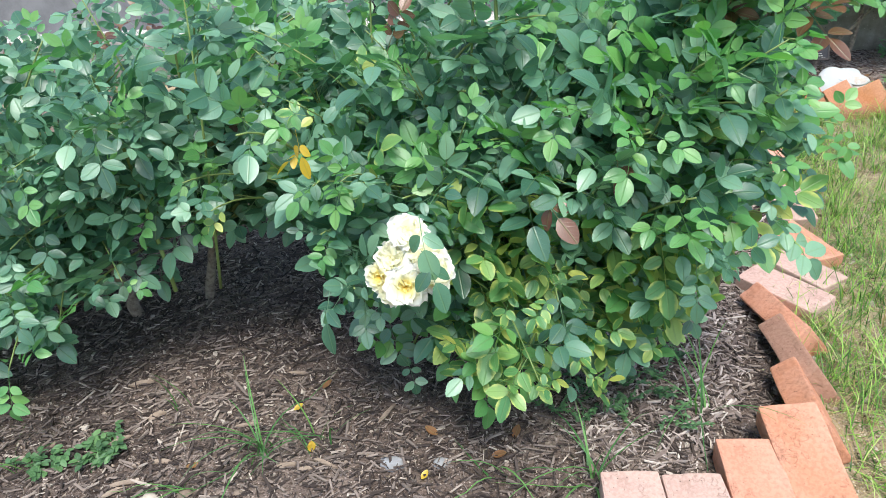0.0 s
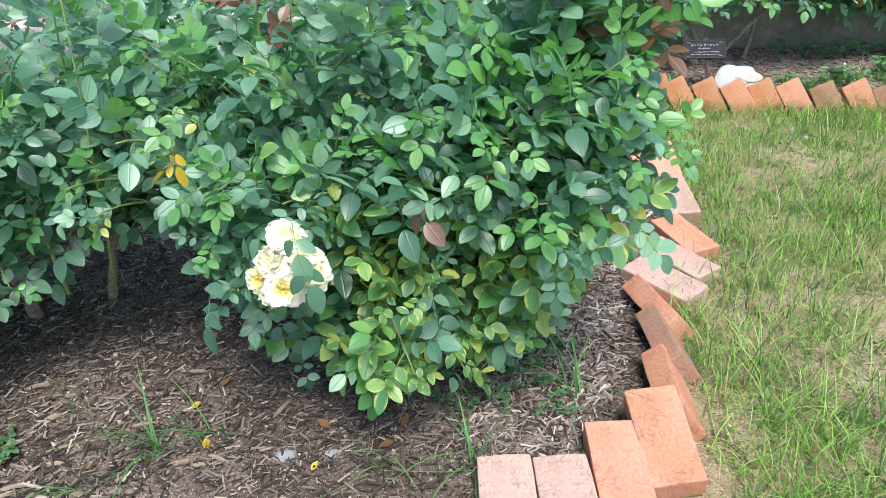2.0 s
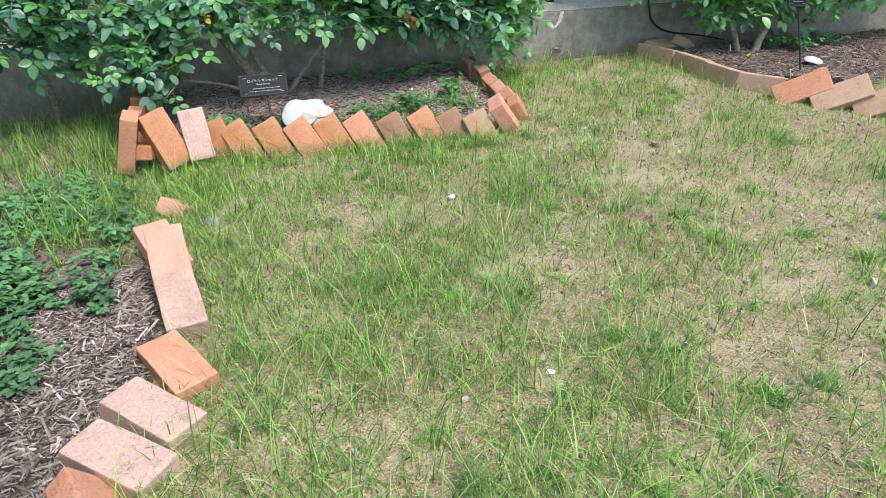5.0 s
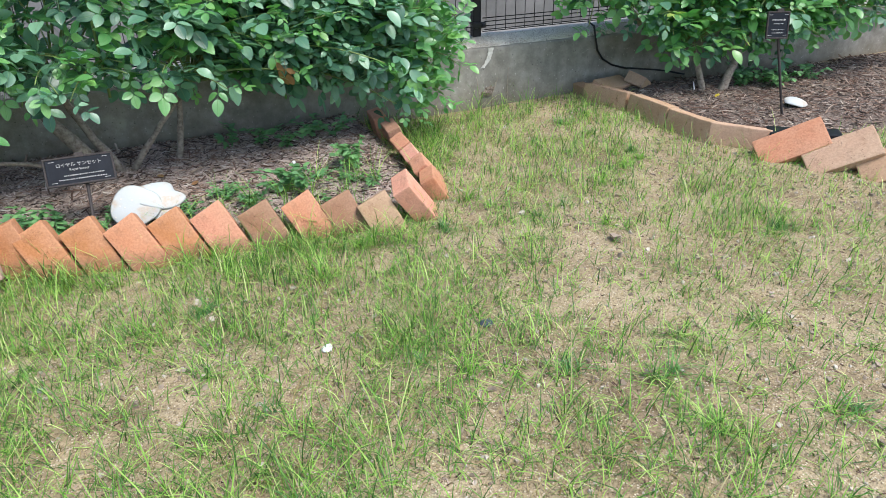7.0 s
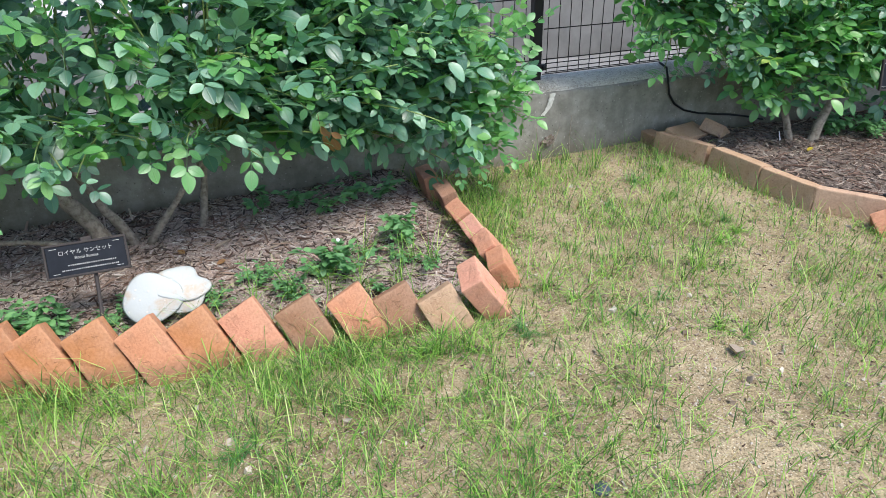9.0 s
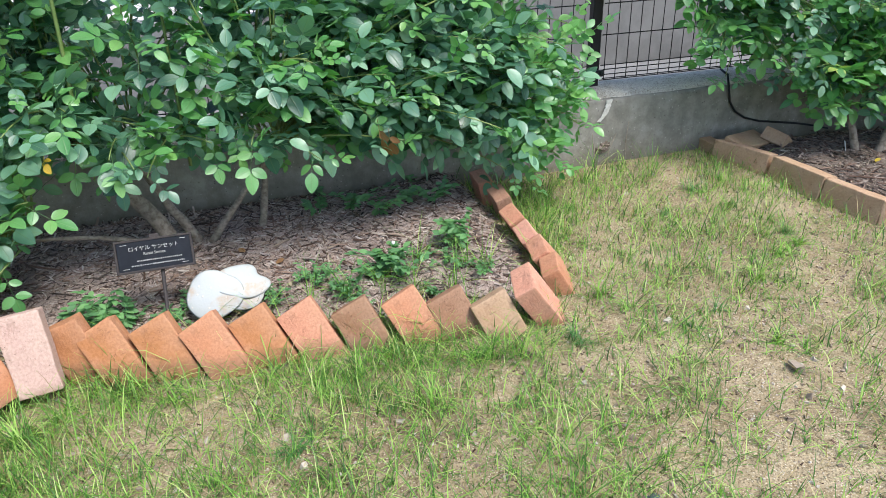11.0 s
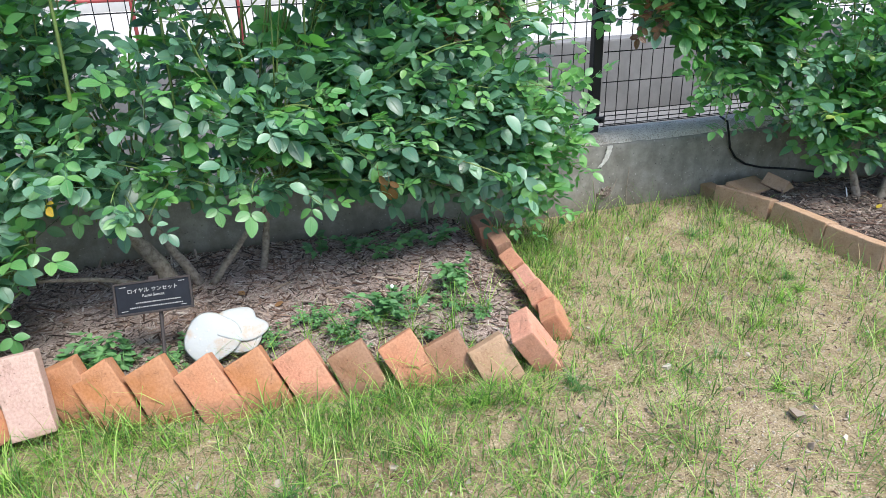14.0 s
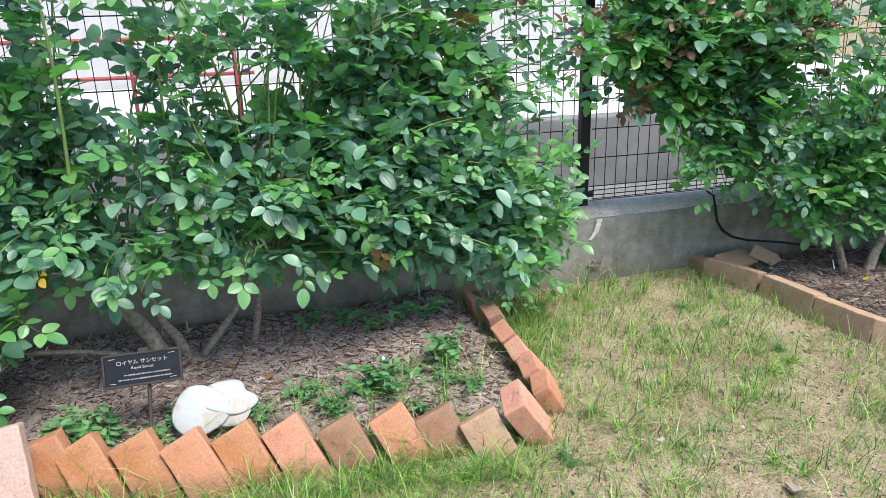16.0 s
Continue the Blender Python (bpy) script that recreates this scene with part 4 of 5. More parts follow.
back_bush, back_rows = rose_bush(
    "tall climbing rose bush spread over the black mesh fence",
    [((2.44, 4.40, 0.05), (2.20, 4.46, 0.42), 0.023), ((2.50, 4.42, 0.05), (2.36, 4.47, 0.34), 0.015), ((2.52, 4.40, 0.05), (2.78, 4.36, 0.34), 0.010), ((2.70, 4.44, 0.05), (2.74, 4.46, 0.40), 0.011), ((2.44, 4.42, 0.05), (2.05, 4.32, 0.18), 0.008), ((1.50, 4.62, 0.0), (1.46, 4.58, 0.34), 0.012)],
    [((2.30, 4.36, 0.80), (0.80, 0.24, 0.66)), ((3.05, 4.36, 0.78), (0.66, 0.24, 0.58)), ((1.75, 4.46, 0.62), (0.62, 0.22, 0.48)), ((2.15, 4.20, 0.40), (0.40, 0.20, 0.28)), ((3.40, 4.20, 0.42), (0.34, 0.18, 0.30)), ((3.52, 4.28, 0.20), (0.12, 0.10, 0.14)), ((2.9, 4.16, 0.50), (0.45, 0.14, 0.20)), ((3.55, 4.42, 0.95), (0.36, 0.18, 0.42)), ((3.60, 4.44, 1.0), (0.34, 0.18, 0.40)), ((3.58, 4.44, 0.8), (0.34, 0.18, 0.36)), ((1.40, 4.52, 0.50), (0.55, 0.22, 0.42)), ((1.45, 4.44, 0.36), (0.45, 0.18, 0.26)), ((2.02, 4.14, 0.32), (0.34, 0.16, 0.20)), ((2.05, 4.16, 0.42), (0.34, 0.16, 0.22)), ((3.50, 4.24, 0.30), (0.16, 0.12, 0.22))],
    245, 9, lambda p: p.y + 0.3 * abs(p.x - 2.7) + 0.2 * abs(p.z - 0.6), Vector((0.05, -0.8, 0.5)), gap_back, tint_back, 1.14, 0.032, 0.25,
    [(2.25, 4.22, 1.25), (2.55, 4.25, 1.3), (2.9, 4.3, 1.25), (3.2, 4.3, 1.2), (2.0, 4.3, 1.2)],
    [((1.85, 4.36, 0.72), (0.50, 0.20, 0.46), 44), ((2.08, 4.22, 0.36), (0.30, 0.14, 0.22), 22), ((2.50, 4.24, 0.36), (0.22, 0.12, 0.16), 10), ((3.72, 4.34, 0.62), (0.22, 0.14, 0.34), 26), ((3.70, 4.28, 0.34), (0.16, 0.10, 0.20), 16), ((3.64, 4.24, 0.16), (0.12, 0.07, 0.10), 5), ((3.70, 4.38, 1.0), (0.3, 0.12, 0.3), 14)])


def gap_side(p):
    wall_y = 4.525 - (p.x - 4.1) * 0.1086
    if p.y > wall_y + (0.02 if p.z < 0.34 else 0.12):
        return True
    if p.z < 0.434 + 0.73 * (4.305 - p.x) and p.x < 4.66:
        return True
    return p.z < 0.16 or p.x < 3.76


side_bush, side_rows = rose_bush(
    "bushy climbing rose with red young leaves on the fence",
    [((5.08, 4.10, 0.03), (4.99, 4.14, 0.27), 0.013), ((5.11, 4.05, 0.03), (5.33, 4.08, 0.36), 0.018), ((4.92, 4.36, 0.30), (4.60, 4.44, 0.62), 0.009)],
    [((5.25, 4.16, 0.78), (0.70, 0.30, 0.56)), ((4.62, 4.38, 0.98), (0.56, 0.20, 0.36)), ((4.42, 4.44, 1.05), (0.42, 0.16, 0.34)), ((4.40, 4.44, 1.0), (0.40, 0.16, 0.30)), ((4.38, 4.44, 1.1), (0.40, 0.16, 0.34)), ((4.45, 4.42, 0.95), (0.40, 0.16, 0.26)), ((4.22, 4.46, 1.12), (0.36, 0.15, 0.34)), ((4.20, 4.46, 1.0), (0.34, 0.15, 0.26)), ((4.18, 4.46, 1.15), (0.36, 0.15, 0.3)), ((4.45, 4.38, 0.78), (0.36, 0.16, 0.16)), ((4.9, 4.25, 1.1), (0.5, 0.25, 0.4)), ((4.85, 4.25, 0.62), (0.36, 0.2, 0.3)), ((6.1, 4.05, 0.75), (0.7, 0.32, 0.6)), ((4.95, 4.10, 0.36), (0.34, 0.20, 0.18))],
    250, 13, lambda p: p.y + 0.5 * abs(p.x - 4.9) + 0.2 * abs(p.z - 0.6), Vector((-0.3, -0.75, 0.45)), gap_side, tint_side, 1.12, 0.034, 0.25,
    [(5.2, 4.1, 1.3), (5.5, 4.05, 1.25), (4.8, 4.3, 1.25)],
    [((5.0, 4.12, 0.46), (0.42, 0.18, 0.26), 60), ((5.45, 4.02, 0.46), (0.42, 0.20, 0.32), 50), ((4.62, 4.32, 0.58), (0.32, 0.14, 0.24), 26), ((4.15, 4.40, 0.98), (0.42, 0.12, 0.28), 26)])

# ---- blooms ----
def bloom(centre, face, size, seed, material):
    """A double rose of five rings of cupped petals, all in one mesh around its heart."""
    q = random.Random(seed)
    V, F, base = [], [], 0
    for ring, (count, radius, lift) in enumerate(((9, 1.0, -4), (8, 0.92, 9), (8, 0.78, 22), (7, 0.58, 38), (5, 0.36, 50))):
        for k in range(count):
            a = 360 * k / count + ring * 31 + q.uniform(-9, 9)
            m = pose(0, 0, 0.001 * ring, 0, 0, a) @ pose(0, 0, 0, 0, -lift + q.uniform(-15, 15), 0) @ Matrix.Scale(q.uniform(0.78, 1.12), 4)
            rows = []
            for i in range(6):
                s = i / 5
                w = radius * 0.52 * math.sin(math.pi * (0.12 + 0.62 * s)) * (1 - 0.25 * (s > 0.9))
                for j in range(5):
                    y = (j - 2) / 2
                    rip = 0.17 * math.sin(6.0 * y + k * 1.9 + ring) * s * s
                    rows.append(m @ Vector((size * radius * (s - 0.10 * y * y * s + 0.09 * q.uniform(-1, 1) * (i == 5)), size * w * y, size * (0.30 * w * y * y + 0.10 * s * (1 - s) + rip - 0.10 * s * s))))
            V += rows
            for i in range(5):
                for j in range(4):
                    b = base + i * 5 + j
                    F.append((b, b + 1, b + 6, b + 5))
            base += 30
    me = mesh("bloom", V, F, material, True)
    z = Vector(face).normalized()
    x = z.orthogonal().normalized()
    m = Matrix((x, z.cross(x), z)).transposed().to_4x4()
    return part("bloom", me, front_bush, "pale yellow double rose bloom", Matrix.Translation(Vector(centre) - front_bush.location) @ m)


for i, (x, y, z, s) in enumerate(((0.755, 1.50, 0.540, 0.033), (0.722, 1.485, 0.490, 0.033), (0.752, 1.462, 0.452, 0.036), (0.802, 1.475, 0.462, 0.035), (0.790, 1.49, 0.492, 0.032), (0.700, 1.478, 0.455, 0.031), (0.765, 1.495, 0.500, 0.031), (0.722, 1.462, 0.432, 0.028))):
    bloom((0.768 + (x - 0.755) * 0.96, y - (0.014 if i == 2 else 0), 0.487 + (z - 0.47) * 0.86), ((x - 0.755) * 6, -0.9, 0.30 + (z - 0.46) * 5), s * 1.08, i, PETAL if i in (2, 5) else PETAL_PALE)


def odd_leaf(name, bush, spot, material, label, scale, angles, slim=1.0):
    v, q, t, u = LEAVES[4]
    me = quick_mesh(name, v, [q, t], [material], uv=u)
    part(name, me, bush, label, Matrix.Translation(Vector(spot) - bush.location) @ pose(0, 0, 0, *angles) @ Matrix.Diagonal((scale, scale * slim, scale, 1)))


odd_leaf("golden_leaf", front_bush, (0.60, 1.50, 0.735), LEAF_GOLD, "withered golden yellow leaf", 0.75, (20, 75, -70), 0.55)
odd_leaf("golden_leaf", front_bush, (0.61, 1.50, 0.70), LEAF_GOLD, "withered golden yellow leaf", 0.55, (70, 20, -150), 0.6)
for spot, angles in (((0.80, 1.44, 0.605), (25, 60, -80)), ((0.80, 1.43, 0.545), (10, 50, -50)), ((0.63, 1.44, 0.47), (30, 55, -110))):
    odd_leaf("leaf", front_bush, spot, LEAF, "", 0.95, angles)
odd_leaf("dark_red_leaf", front_bush, (1.00, 1.52, 0.60), LEAF_RED, "dark red old leaf", 0.9, (40, 30, -60))
odd_leaf("dark_red_leaf", front_bush, (1.13, 1.56, 0.64), LEAF_RED, "dark red old leaf", 0.8, (50, 20, -100))
odd_leaf("dead_leaf", back_bush, (3.03, 4.07, 0.47), LEAF_DEAD, "withered brown leaf", 1.0, (90, 80, -90))
odd_leaf("dead_leaf", back_bush, (3.06, 4.07, 0.44), LEAF_DEAD, "withered brown leaf", 0.8, (80, 85, -60))
odd_leaf("golden_leaf", back_bush, (2.18, 4.06, 0.50), LEAF_GOLD, "yellow leaf", 0.55, (50, 20, -90))


# the two front bushes were laid out on the front bed's own axes
for bush in (front_bush, left_bush):
    bush.matrix_basis = Matrix.Translation((*near(bush.location.x, bush.location.y), 0)) @ pose(0, 0, 0, 0, 0, 1.7) @ Matrix.Diagonal((0.904, 0.904, 0.93, 1))


# ---- plant labels ----
def words(text, size, material, name):
    cu = bpy.data.curves.new(name, 'FONT')
    cu.body, cu.size, cu.align_x, cu.align_y, cu.extrude = text, size, 'CENTER', 'CENTER', 0.0002
    ob = new(name, cu)
    me = bpy.data.meshes.new_from_object(ob.evaluated_get(bpy.context.evaluated_depsgraph_get()))
    bpy.data.objects.remove(ob)
    me.materials.clear()
    me.materials.append(material)
    return me


def plant_label(label, m, width, high, stake, lines, bars):
    """A framed plate on a stake; the plate's middle is at the pose, its face towards -y."""
    ob = tagged(new("plant_label"), label, "sign")
    ob.matrix_basis = m
    part("plate", box_mesh("plate", width, 0.008, high, SIGN_FACE, 0.002), ob)
    for sx, sz, px, pz in ((width + 0.012, 0.006, 0, high / 2), (width + 0.012, 0.006, 0, -high / 2), (0.006, high, -width / 2 - 0.003, 0), (0.006, high, width / 2 + 0.003, 0)):
        part("frame_strip", box_mesh("frame_strip", sx, 0.013, sz, SIGN_FRAME, 0.0015), ob, m=pose(px, 0, pz))
    part("clip", box_mesh("clip", 0.026, 0.02, 0.012, SIGN_FRAME, 0.002), ob, m=pose(0.005, 0.004, high / 2 + 0.007))
    for sx in (-1, 1):
        for sz in (-1, 1):
            part("screw_mark", box_mesh("screw_mark", 0.016, 0.001, 0.0014, LETTER), ob, m=pose(sx * width * 0.40, -0.0046, sz * high * 0.39))
    v, f = tube([(0.01, 0.010, high / 2), (0.012, 0.012, -high / 2), (stake[0], stake[1], stake[2])], [0.0055, 0.0055, 0.005], 8)
    part("stake", mesh("stake", v, f, SIGN_FRAME), ob, "thin rusty stake")
    for text, size, z in lines:
        part("writing", words(text, size, LETTER, "writing"), ob, "white lettering", pose(0, -0.0046, z, 90))
    for n, (x, z, w, h) in enumerate(bars):
        q = random.Random(n)
        at = x - w / 2
        while at < x + w / 2:
            step = q.uniform(0.003, 0.0065)
            part("writing_bar", box_mesh("writing_bar", step * q.uniform(0.4, 0.7), 0.0008, h * q.uniform(0.45, 1.0), LETTER), ob, m=pose(at + step / 2, -0.0045, z))
            at += step
    return ob


plant_label("black plant label with white lettering on a stake", pose(2.372, 4.060, 0.188, -28, 0, -6), 0.190, 0.084, (0.012, -0.02, -0.180),
            [("ロイヤル サンセット", 0.0142, 0.019), ("Royal Sunset", 0.0110, 0.004)], [(0.01, -0.014, 0.115, 0.0045), (0.005, -0.026, 0.135, 0.0045)])
plant_label("small black plant label on a tall dark stake", pose(4.975, 3.690, 0.412, -12, 0, -30), 0.075, 0.10, (0.085, 0.06, -0.37),
            [], [(0, 0.02, 0.05, 0.007), (0, 0.005, 0.035, 0.005), (0, -0.018, 0.05, 0.004), (0, -0.030, 0.045, 0.004)])


# ---- mushrooms ----
def cap_mesh(rx, ry, rz, seed, fold=0.0):
    """A cap: domed above, hollow below, with a wavy rim."""
    V, F = [], []
    n, rings = 40, [(0.02, 1.0), (0.25, 0.97), (0.45, 0.89), (0.65, 0.74), (0.82, 0.52), (0.94, 0.25), (1.0, 0.03), (0.985, -0.07), (0.93, -0.09), (0.75, 0.05), (0.5, 0.22), (0.15, 0.30)]
    for s, z in rings:
        for k in range(n):
            a = 2 * math.pi * k / n
            w = 1 + 0.035 * math.sin(3 * a + seed) + 0.022 * math.sin(5 * a + seed * 2.1) - fold * max(0, math.cos(a - 0.6)) ** 10
            V.append((rx * s * w * math.cos(a), ry * s * w * math.sin(a), rz * (z + 0.08 * s * s * math.sin(4 * a + seed) - 0.35 * fold * s * max(0, math.cos(a - 0.6)) ** 6)))
    m = len(rings)
    for i in range(m - 1):
        for k in range(n):
            j = (k + 1) % n
            F.append((i * n + k, (i + 1) * n + k, (i + 1) * n + j, i * n + j))
    F.append(tuple(range(n)))
    F.append(tuple((m - 1) * n + k for k in range(n))[::-1])
    return V, F


def mushroom(label, x, y, caps, stem):
    g = float(height(x, y))
    ob = tagged(new("mushroom"), label, "mushroom")
    ob.location = (x, y, g)
    for i, (px, py, pz, rx, ry, rz, ax, ay, az, fold) in enumerate(caps):
        part("cap", mesh("cap", *cap_mesh(rx, ry, rz, i * 1.7 + x, fold), MUSHROOM, True), ob, m=pose(px, py, pz, ax, ay, az))
        v, f = tube([(px * 0.7, py + 0.01, -0.02), (px * 0.85, py + 0.01, pz * 0.5), (px, py, pz + rz * 0.2)], [stem * 1.15, stem, stem * 0.9], 14)
        part("stem", mesh("stem", v, f, MUSHROOM, True), ob)
    return ob


mushroom("large white mushroom with two folded, brown-spotted caps", 2.540, 4.015,
         [(-0.038, -0.006, 0.074, 0.080, 0.072, 0.010, 48, -14, 0, 0.12), (0.044, 0.016, 0.086, 0.080, 0.060, 0.013, 27, 9, 0, 0.30), (0.036, -0.012, 0.064, 0.064, 0.050, 0.009, 46, 6, -8, 0.25)], 0.011)
mushroom("flat white mushroom cap on bark mulch", 5.165, 3.675, [(0, 0, 0.022, 0.055, 0.045, 0.018, 12, 6, 0, 0.2)], 0.008)

tag = new("plant_tag", box_mesh("plant_tag", 0.018, 0.0015, 0.055, PLASTIC, 0.0006))
tag.matrix_basis = pose(5.02, 4.12, 0.055, -25, 30, 20)
tagged(tag, "small white plastic plant tag stuck in the mulch", "plant tag")

# ---- drain hose along the wall ----
hose_pts = [on_wall(*p) for p in ((0.57, 0.05, 0.335), (0.572, 0.0, 0.322), (0.578, -0.013, 0.27), (0.592, -0.014, 0.21), (0.625, -0.014, 0.165), (0.68, -0.014, 0.130), (0.76, -0.014, 0.106), (0.85, -0.015, 0.092), (0.94, -0.016, 0.078), (1.02, -0.02, 0.062), (1.10, -0.05, 0.045))]
hose = new("cable", mesh("cable", *tube([p for k in range(len(hose_pts) - 1) for p in (hose_pts[k], (hose_pts[k] + hose_pts[k + 1]) / 2)] + [hose_pts[-1]], [0.0048] * (2 * len(hose_pts) - 1), 8), BLACK_PAINT, True))
tagged(hose, "thin black cable running down the concrete wall", "cable")


# ---- grass, mulch, grit ----
def blades(name, xs, ys, lengths, widths, lean, curl, materials, which, segs=3, lift=0.0):
    """Grass blades, each a tapering bent strip."""
    n = len(xs)
    yaw = rng.uniform(0, 2 * np.pi, n)
    dx, dy = np.cos(yaw), np.sin(yaw)
    px, py = -dy, dx
    z0 = height(xs, ys) + lift - 0.004
    V = np.zeros((n, 2 * segs + 1, 3))
    for k in range(segs + 1):
        s = k / segs
        out = lengths * (lean * s + curl * s * s)
        up = lengths * s * np.sqrt(np.clip(1 - (lean + curl * s * 0.8) ** 2, 0.05, 1))
        c = np.stack([xs + dx * out, ys + dy * out, z0 + up], -1)
        w = widths * (1 - s) ** 0.6 * (0.75 + 0.25 * min(1, 3 * s)) / 2
        if k < segs:
            V[:, 2 * k] = c + np.stack([px * w, py * w, 0 * w], -1)
            V[:, 2 * k + 1] = c - np.stack([px * w, py * w, 0 * w], -1)
        else:
            V[:, 2 * k] = c
    base = (np.arange(n) * (2 * segs + 1))[:, None]
    Q = np.concatenate([base + np.array([2 * k, 2 * k + 1, 2 * k + 3, 2 * k + 2]) for k in range(segs - 1)])
    T = base + np.array([2 * segs - 2, 2 * segs - 1, 2 * segs])
    mats = np.concatenate([np.tile(which, segs - 1), which])
    return new(name, quick_mesh(name, V.reshape(-1, 3), [Q, T], materials, mats))


def patchy(x, y):
    """How thick the grass grows, 0 to 1."""
    f = 0.58 + 0.15 * np.sin(2.3 * x + 1.7 * y + 0.4) * np.sin(1.9 * y - 1.1 * x + 2.0) + 0.22 * np.sin(6.1 * x - 2.7 * y) * np.sin(5.3 * y + 1.2) + 0.18 * np.sin(13.0 * x + 4.0 * y + 1) * np.sin(12.0 * y - 3.0 * x)
    f = f + 0.15 * np.exp(-((x - 1.95) / 0.22) ** 2) * (y < 3.7) + 0.5 * np.exp(-(away(BED_BACK, x, y) / 0.16) ** 2) + 0.3 * np.exp(-((x - 2.02) ** 2 + (y - 3.65) ** 2) / 0.05)
    f = f - 0.42 * np.exp(-((x - 2.32) ** 2 / 0.10 + (y - 3.05) ** 2 / 0.06)) - 0.3 * np.exp(-((x - 3.4) ** 2 + (y - 2.6) ** 2) / 0.09)
    f = f + 0.08 * np.clip((3.0 - y) / 0.5, 0, 1) * np.clip((3.3 - x) / 0.5, 0, 1)
    f = f - 0.20 * np.clip((x - 3.3) / 0.6, 0, 1) - 0.08 * np.clip((x - 2.9) / 0.8, 0, 1) * np.clip((3.4 - y) / 0.8, 0, 1)
    return np.clip(f, 0, 1)


def on_lawn(x, y):
    wall_y = 4.505 - (x - 4.1) * 0.1086
    free = (x > 1.72) | (y > 3.05) | (y < 1.15)
    return free & (y < wall_y - 0.02) & ~inside(BED_FRONT, x, y) & ~inside(BED_BACK, x, y) & ~inside(BED_SIDE, x, y)


def lawn(count, x0, x1, y0, y1, thick):
    """Tufts of grass: seeds first, several blades round each."""
    seeds = count // 5
    x, y = rng.uniform(x0, x1, seeds), rng.uniform(y0, y1, seeds)
    keep = on_lawn(x, y) & (rng.random(seeds) < 0.21 + 0.85 * thick * patchy(x, y) ** 1.6)
    x, y = np.repeat(x[keep], 5), np.repeat(y[keep], 5)
    return x + rng.normal(0, 0.016, len(x)), y + rng.normal(0, 0.016, len(y))


gx, gy = lawn(GRASS_COUNT, 1.66, 6.6, 1.20, 4.6, 0.95)
n = len(gx)
tagged(blades("lawn_grass", gx, gy, rng.gamma(2.8, 0.0165, n) * (0.55 + 0.65 * patchy(gx, gy)) + 0.012, rng.uniform(0.0015, 0.0036, n), rng.uniform(0.03, 0.70, n), rng.uniform(0.1, 0.9, n), [GRASS, STRAW], (rng.random(n) < 0.07).astype(int)),
       "thin patchy green lawn grass on sandy soil", "grass", kind="stuff")
gx, gy = lawn(46000, 1.66, 6.6, 1.20, 4.6, 0.9)
n = len(gx)
tagged(blades("dead_grass", gx, gy, rng.uniform(0.02, 0.07, n), rng.uniform(0.001, 0.002, n), rng.uniform(0.7, 0.97, n), rng.uniform(0, 0.1, n), [STRAW], np.zeros(n, int), 2, 0.006),
       "dry straw and dead grass lying on the lawn", "dead grass", kind="stuff")
for box in ((6.4, 9.5, 0.0, 4.3), (-2.6, 6.5, -1.6, 1.2)):
    gx, gy = lawn(52000, *box, 0.9)
    n = len(gx)
    tagged(blades("lawn_grass", gx, gy, rng.gamma(5, 0.012, n) + 0.012, rng.uniform(0.0025, 0.0048, n), rng.uniform(0.03, 0.6, n), rng.uniform(0.0, 0.6, n), [GRASS, STRAW], (rng.random(n) < 0.07).astype(int), 2),
           "thin patchy green lawn grass on sandy soil", "grass", kind="stuff")
gx, gy = lawn(32000, -0.4, 1.75, 3.1, 4.7, 0.6)
n = len(gx)
tagged(blades("rough_grass", gx, gy, rng.gamma(6, 0.013, n) + 0.02, rng.uniform(0.002, 0.0042, n), rng.uniform(0.1, 0.55, n), rng.uniform(0.1, 0.5, n), [GRASS, STRAW], (rng.random(n) < 0.1).astype(int)),
       "rough darker grass on bare soil", "grass", kind="stuff")


def chips(name, x, y, long, wide, thick, material, lift=0.0, tilt=0.35, lumpy=0.0):
    """Loose bits: bevel-free slivers with slanted ends."""
    n = len(x)
    unit = np.array([(-1, -1, -1), (1, -0.6, -1), (0.85, 0.8, -1), (-0.8, 1, -1), (-0.9, -0.8, 1), (0.8, -0.5, 1), (0.95, 0.6, 1), (-1, 0.7, 1)], float) / 2
    V = np.tile(unit, (n, 1, 1)) * np.stack([long, wide, thick], -1)[:, None]
    V += rng.normal(0, 1, V.shape) * (wide * (0.08 + lumpy))[:, None, None]
    a, b = rng.uniform(0, 2 * np.pi, n)[:, None], rng.normal(0, tilt, n)[:, None]
    X, Z = V[..., 0] * np.cos(b) - V[..., 2] * np.sin(b), V[..., 0] * np.sin(b) + V[..., 2] * np.cos(b)
    W = np.stack([X * np.cos(a) - V[..., 1] * np.sin(a), X * np.sin(a) + V[..., 1] * np.cos(a), Z], -1)
    W += np.stack([x, y, height(x, y) + lift + thick * 0.4], -1)[:, None]
    base = (np.arange(n) * 8)[:, None]
    Q = np.concatenate([base + np.array(f) for f in ((4, 5, 6, 7), (0, 1, 5, 4), (1, 2, 6, 5), (2, 3, 7, 6), (3, 0, 4, 7))])
    return new(name, quick_mesh(name, W.reshape(-1, 3), [Q], [material], smooth=False))


def scatter(poly, count, x0, x1, y0, y1, margin=0.0):
    x, y = rng.uniform(x0, x1, count), rng.uniform(y0, y1, count)
    k = inside(poly, x, y) & (away(poly, x, y) > margin)
    return x[k], y[k]


